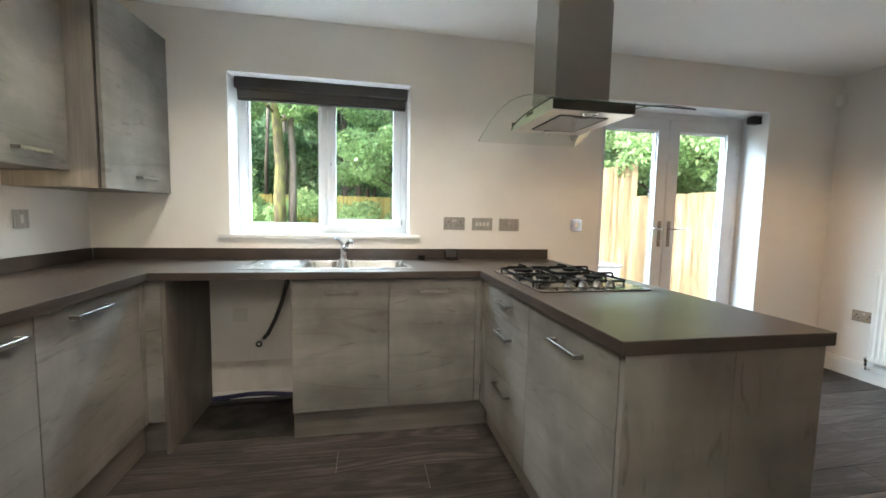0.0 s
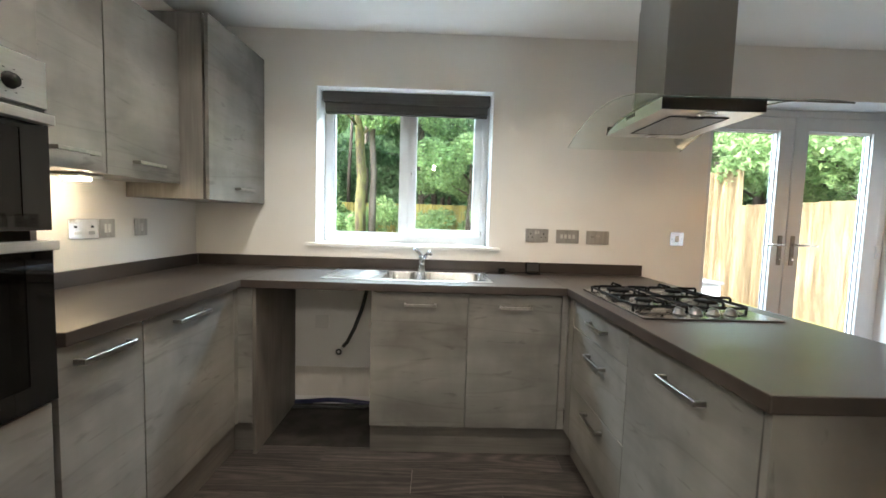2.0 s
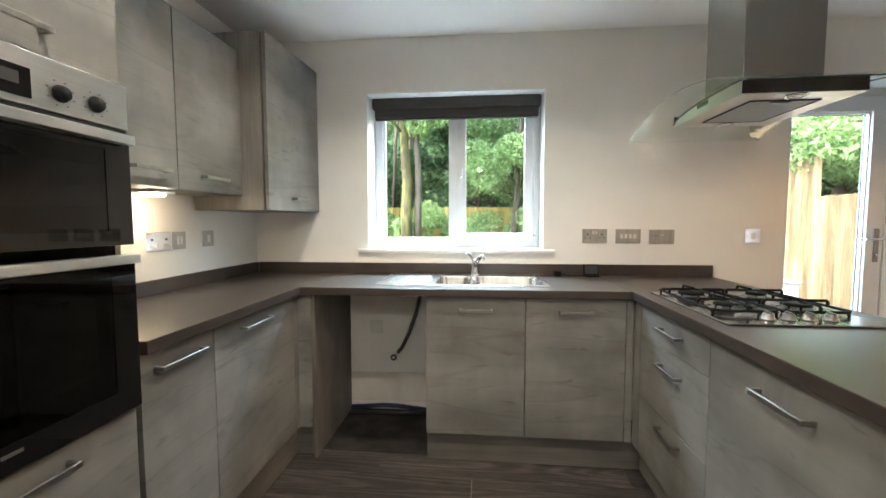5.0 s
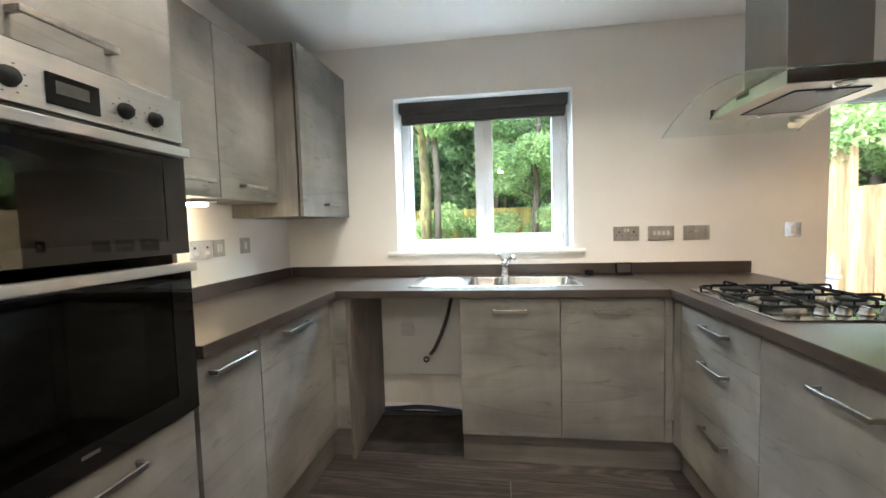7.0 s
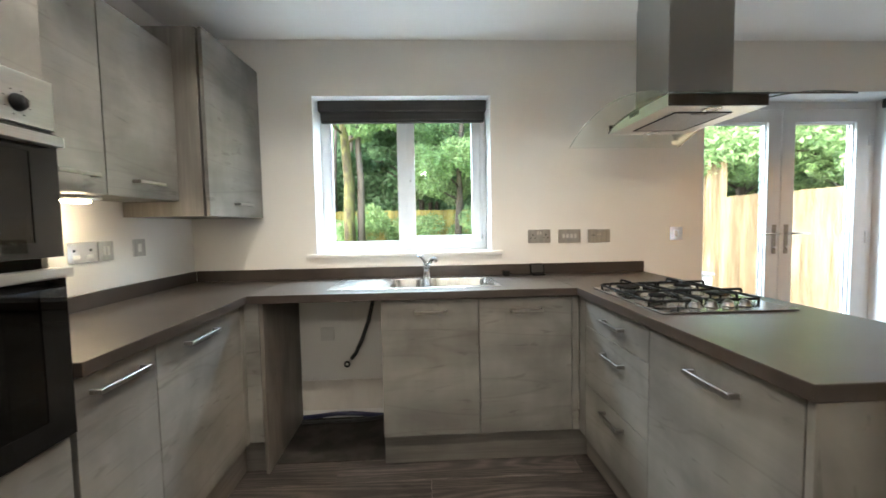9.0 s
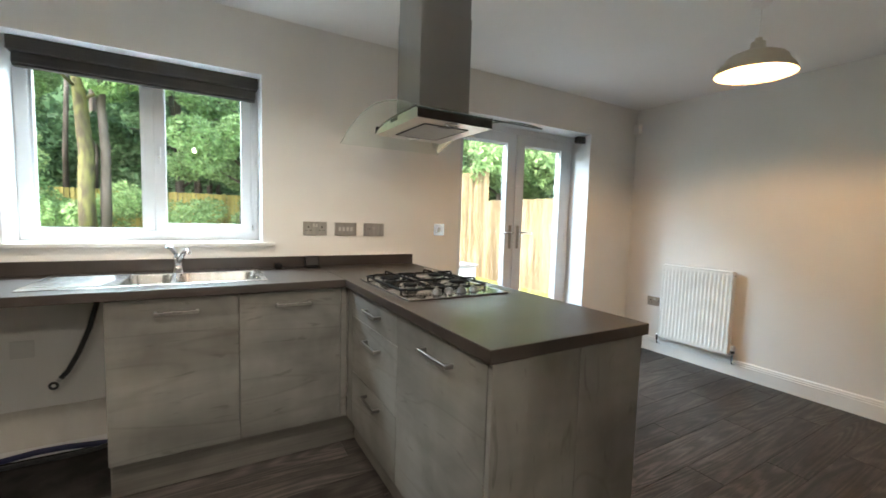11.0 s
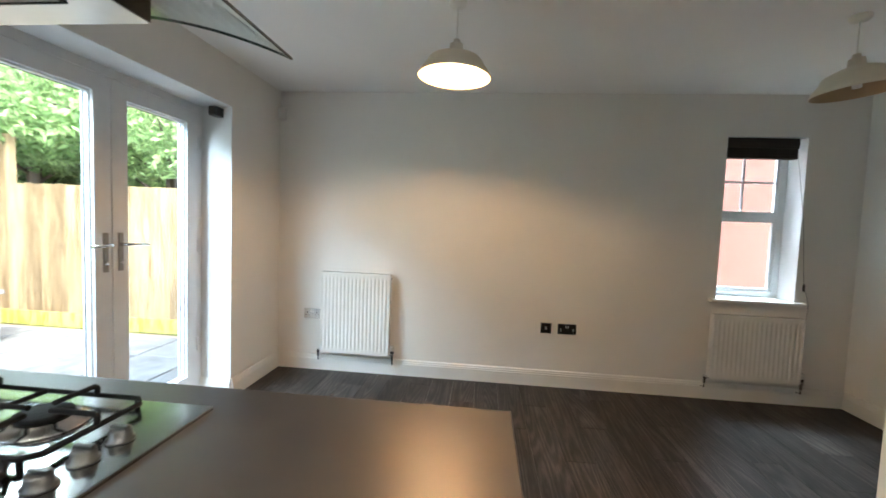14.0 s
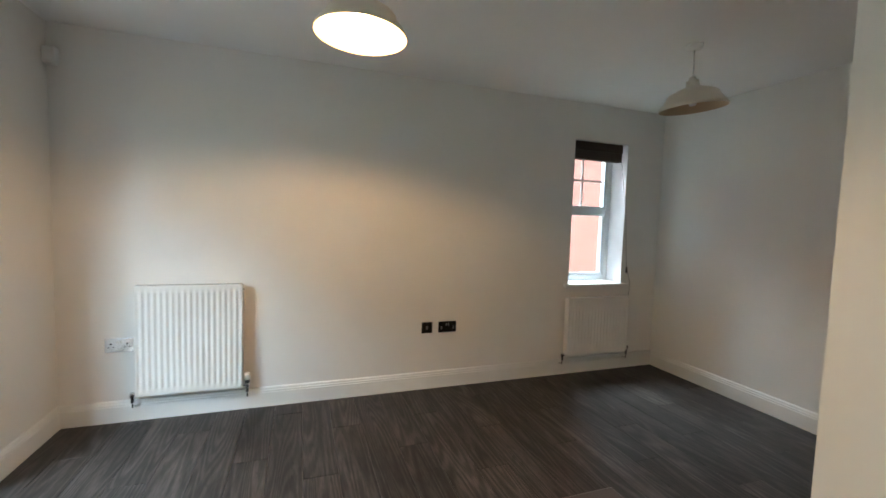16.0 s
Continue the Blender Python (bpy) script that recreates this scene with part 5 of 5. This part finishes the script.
fence("garden_fence", "new upright-board timber fence stepping up along the garden", "y", 0.55, 12.6, 6.60, -0.13, lambda s: 1.62 if s < FENCE_STEP else 2.24, FENCEWOOD)
fence("back_fence", "weathered yellow-green board fence at the garden's end", "x", -9.0, 6.5, 12.4, 0.4, lambda s: 1.78, OLDFENCE, 0.12)


# ---- trees ----
def leaves(name, mat, clumps, n, size, parent=None, seed=1):
    """Many small folded leaves gathered in clumps: x, y, z, radius each."""
    r = np.random.default_rng(seed)
    w = np.array([c[3] ** 2 for c in clumps])
    pick = r.choice(len(clumps), n, p=w / w.sum())
    c = np.array(clumps)[pick]
    d = r.normal(size=(n, 3))
    d /= np.linalg.norm(d, axis=1)[:, None]
    centre = c[:, :3] + d * (c[:, 3] * r.uniform(0.35, 1.0, n) ** 0.5)[:, None] * np.array([1, 1, 0.8])
    ax = r.normal(size=(n, 3)) + np.array([0, 0, -0.3])
    ax /= np.linalg.norm(ax, axis=1)[:, None]
    bx = np.cross(ax, r.normal(size=(n, 3)))
    bx /= np.linalg.norm(bx, axis=1)[:, None]
    nn = np.cross(ax, bx)
    s = (size * r.uniform(0.5, 1.3, n))[:, None]
    v = np.stack([centre - ax * s, centre + bx * s * 0.42 + nn * s * 0.12, centre + ax * s, centre - bx * s * 0.42 + nn * s * 0.12], 1).reshape(-1, 3)
    me = bpy.data.meshes.new(name)
    q = np.arange(n)[:, None] * 4
    me.from_pydata(v.tolist(), [], np.concatenate([q + [0, 1, 2], q + [0, 2, 3]]).tolist())
    me.materials.append(mat)
    ob = new(name, me)
    if parent is not None:
        ob.parent = parent
        me.transform(Matrix.Translation(-parent.location))
    return ob


def tree(x, y, z, height, radius, lean, mat, leaf, label, limbs, n, size, seed, low=0.35, spread=1.0):
    """A tapered trunk with bends, limbs that fork, and clumps of leaves round the limbs' ends."""
    r = random.Random(seed)
    t = thing("tree", (x, y, z), label, "tree", "trees")
    bm = bmesh.new()
    pts = [Vector((x, y, z - 0.1))]
    for k in range(1, 9):
        pts.append(Vector((x + lean[0] * k / 8 + r.uniform(-0.05, 0.05), y + lean[1] * k / 8 + r.uniform(-0.05, 0.05), z + height * k / 8)))
    tube(pts, radius, bm, 12, radius * 0.3)
    clumps = []
    for k in range(limbs):
        f = low + (0.97 - low) * (k + r.random() * 0.6) / limbs
        i = min(int(f * 8), 7)
        p = pts[i].lerp(pts[i + 1], f * 8 - i)
        a = r.uniform(0, 6.283)
        ln = spread * height * 0.28 * r.uniform(0.6, 1.1) * (1.15 - f * 0.6)
        e = p + Vector((math.cos(a) * ln, math.sin(a) * ln, ln * r.uniform(0.1, 0.6)))
        m = p.lerp(e, 0.5) + Vector((0, 0, 0.12 * ln))
        tube([p, m, e], radius * 0.32 * (1.1 - f), bm, 6, 0.012)
        for q, cr in ((e, 0.42), (m, 0.30), (e + Vector((r.uniform(-0.5, 0.5), r.uniform(-0.5, 0.5), r.uniform(-0.6, 0.1))), 0.32), (m + Vector((r.uniform(-0.5, 0.5), r.uniform(-0.5, 0.5), r.uniform(-0.4, 0.3))), 0.26)):
            clumps.append((q.x, q.y, q.z, cr * spread * r.uniform(0.8, 1.3)))
    part("trunk", bm, mat, t)
    leaves("crown", leaf, clumps, n, size, t, seed)


GREENTREE = "leafy green tree beyond the fence"
tree(-0.52, 8.6, 0.6, 7.0, 0.165, (-0.15, 0.0), BARK, LEAFLIGHT, "tall tree with a mossy forked trunk on the lawn", 14, 16000, 0.085, 11, 0.38, 1.1)
tree(-0.24, 8.7, 0.6, 7.5, 0.11, (0.05, 0.1), BARKGREY, LEAF, "slim grey-barked tree beside the mossy trunk", 12, 12000, 0.085, 12, 0.5, 0.9)
tree(2.6, 10.6, 0.6, 6.0, 0.12, (0.2, 0), BARKGREY, LEAFLIGHT, GREENTREE, 20, 40000, 0.068, 13, 0.18, 1.25)
tree(-2.4, 10.8, 0.6, 6.0, 0.12, (0.1, 0), BARKGREY, LEAF, GREENTREE, 18, 32000, 0.068, 14, 0.2, 1.2)
tree(4.6, 13.6, 0.4, 7.0, 0.16, (0, 0), BARKGREY, LEAF, GREENTREE, 18, 18000, 0.10, 15, 0.2, 1.2)
tree(0.9, 14.0, 0.4, 7.5, 0.16, (0, 0), BARKGREY, LEAFDARK, GREENTREE, 18, 18000, 0.10, 16, 0.2, 1.2)
tree(-5.0, 13.8, 0.4, 7.5, 0.16, (0, 0), BARKGREY, LEAFDARK, GREENTREE, 18, 18000, 0.10, 17, 0.2, 1.2)
tree(8.6, 3.6, -0.1, 6.0, 0.14, (0, 0), BARKGREY, LEAFLIGHT, GREENTREE, 22, 48000, 0.062, 18, 0.25, 1.25)
tree(8.9, 6.6, -0.1, 6.2, 0.14, (0, 0), BARKGREY, LEAF, GREENTREE, 22, 48000, 0.062, 19, 0.25, 1.25)
tree(8.4, 10.0, -0.1, 6.5, 0.14, (0, 0), BARKGREY, LEAFLIGHT, GREENTREE, 22, 44000, 0.065, 20, 0.2, 1.25)
tree(11.5, 5.0, -0.1, 7.5, 0.16, (0, 0), BARKGREY, LEAFDARK, GREENTREE, 20, 20000, 0.11, 21, 0.2, 1.3)
tree(11.5, 12.0, -0.1, 7.5, 0.16, (0, 0), BARKGREY, LEAFDARK, GREENTREE, 20, 20000, 0.11, 22, 0.2, 1.3)

# far wood behind everything, and undergrowth at the lawn's end
fr = random.Random(31)
cl1 = [(fr.uniform(-16, 20), fr.uniform(15.5, 20), fr.uniform(0.6, 9.5), fr.uniform(0.8, 1.6)) for k in range(260)]
cl1 += [(fr.uniform(13.5, 18), fr.uniform(0, 16), fr.uniform(0.6, 9.0), fr.uniform(0.8, 1.6)) for k in range(160)]
tagged(leaves("far_woods", LEAFDARK, cl1, 110000, 0.17, seed=32), "dark dense woodland beyond the garden", "woods", kind="stuff")
bm = bmesh.new()
for k in range(34):
    x, y = (fr.uniform(-9, 8), fr.uniform(13.0, 15.5)) if k < 24 else (fr.uniform(12, 13.5), fr.uniform(2, 12))
    tube([(x, y, 0.2), (x + fr.uniform(-0.2, 0.2), y, 3.0), (x + fr.uniform(-0.5, 0.5), y, 8.0)], fr.uniform(0.07, 0.16), bm, 7, 0.05)
tagged(part("far_trunks", bm, BARKGREY), "bare grey trunks in the far wood", "woods", kind="stuff")
cl2 = [(fr.uniform(-4.5, 5.0), fr.uniform(9.6, 11.8), fr.uniform(0.8, 1.5), fr.uniform(0.25, 0.5)) for k in range(34)]
cl2 += [(fr.uniform(-1.7, -0.4), fr.uniform(8.8, 9.8), fr.uniform(0.7, 1.25), fr.uniform(0.2, 0.35)) for k in range(8)]
tagged(leaves("undergrowth", LEAFLIGHT, cl2, 15000, 0.06, seed=33), "low leafy shrubs along the back fence", "shrubs", kind="stuff")
structure("backdrop", boxes((-40, 40, 24, 24.4, -1, 11), (22, 22.4, -6, 24, -1, 11)), LEAFDARK)

# ---- neighbouring house seen through the side window ----
nh = thing("neighbour_house", (8.0, -5.0, -0.17), "pinkish red brick side wall of the next house", "house")
part("wall", boxes((7.6, 12.0, -11.0, 0.2, -0.17, 5.2)), BRICK, nh)
bm = bmesh.new()
for y0, y1 in ((-11.3, 0.5),):
    a = [bm.verts.new(p) for p in ((7.3, y0, 5.1), (7.3, y1, 5.1), (9.8, y1, 7.4), (9.8, y0, 7.4), (12.3, y1, 5.1), (12.3, y0, 5.1))]
    for f in ((0, 1, 2, 3), (3, 2, 4, 5), (0, 3, 5), (1, 4, 2), (0, 5, 4, 1)):
        bm.faces.new([a[i] for i in f])
part("roof", bm, TILE, nh)

# ---- floor planks, each a piece of the floor ----
pw, pl = 0.178, 1.22
meshes = {}


def plank_mesh(length, width):
    k = (round(length, 3), round(width, 3))
    if k not in meshes:
        bm = boxes((0, k[0] - 0.0018, 0, k[1] - 0.0018, 0, 0.006), bevel=0.0008, seg=1)
        me = bpy.data.meshes.new("plank")
        bm.to_mesh(me)
        bm.free()
        me.materials.append(PLANK)
        meshes[k] = me
    return meshes[k]


pr = random.Random(8)
y, row = SOUTH, 0
while y < -0.001:
    w = min(pw, 0.0 - y)
    x = -pl * ((row * 0.37 + 0.1 * pr.random()) % 1.0)
    while x < EAST - 0.01:
        a, b = max(x, 0.0), min(x + pl, EAST)
        if b - a > 0.02:
            p = new("plank", plank_mesh(round(b - a, 2), w))
            p.parent = floor
            p.location = (a, y, -0.006)
        x += pl
    y += pw
    row += 1
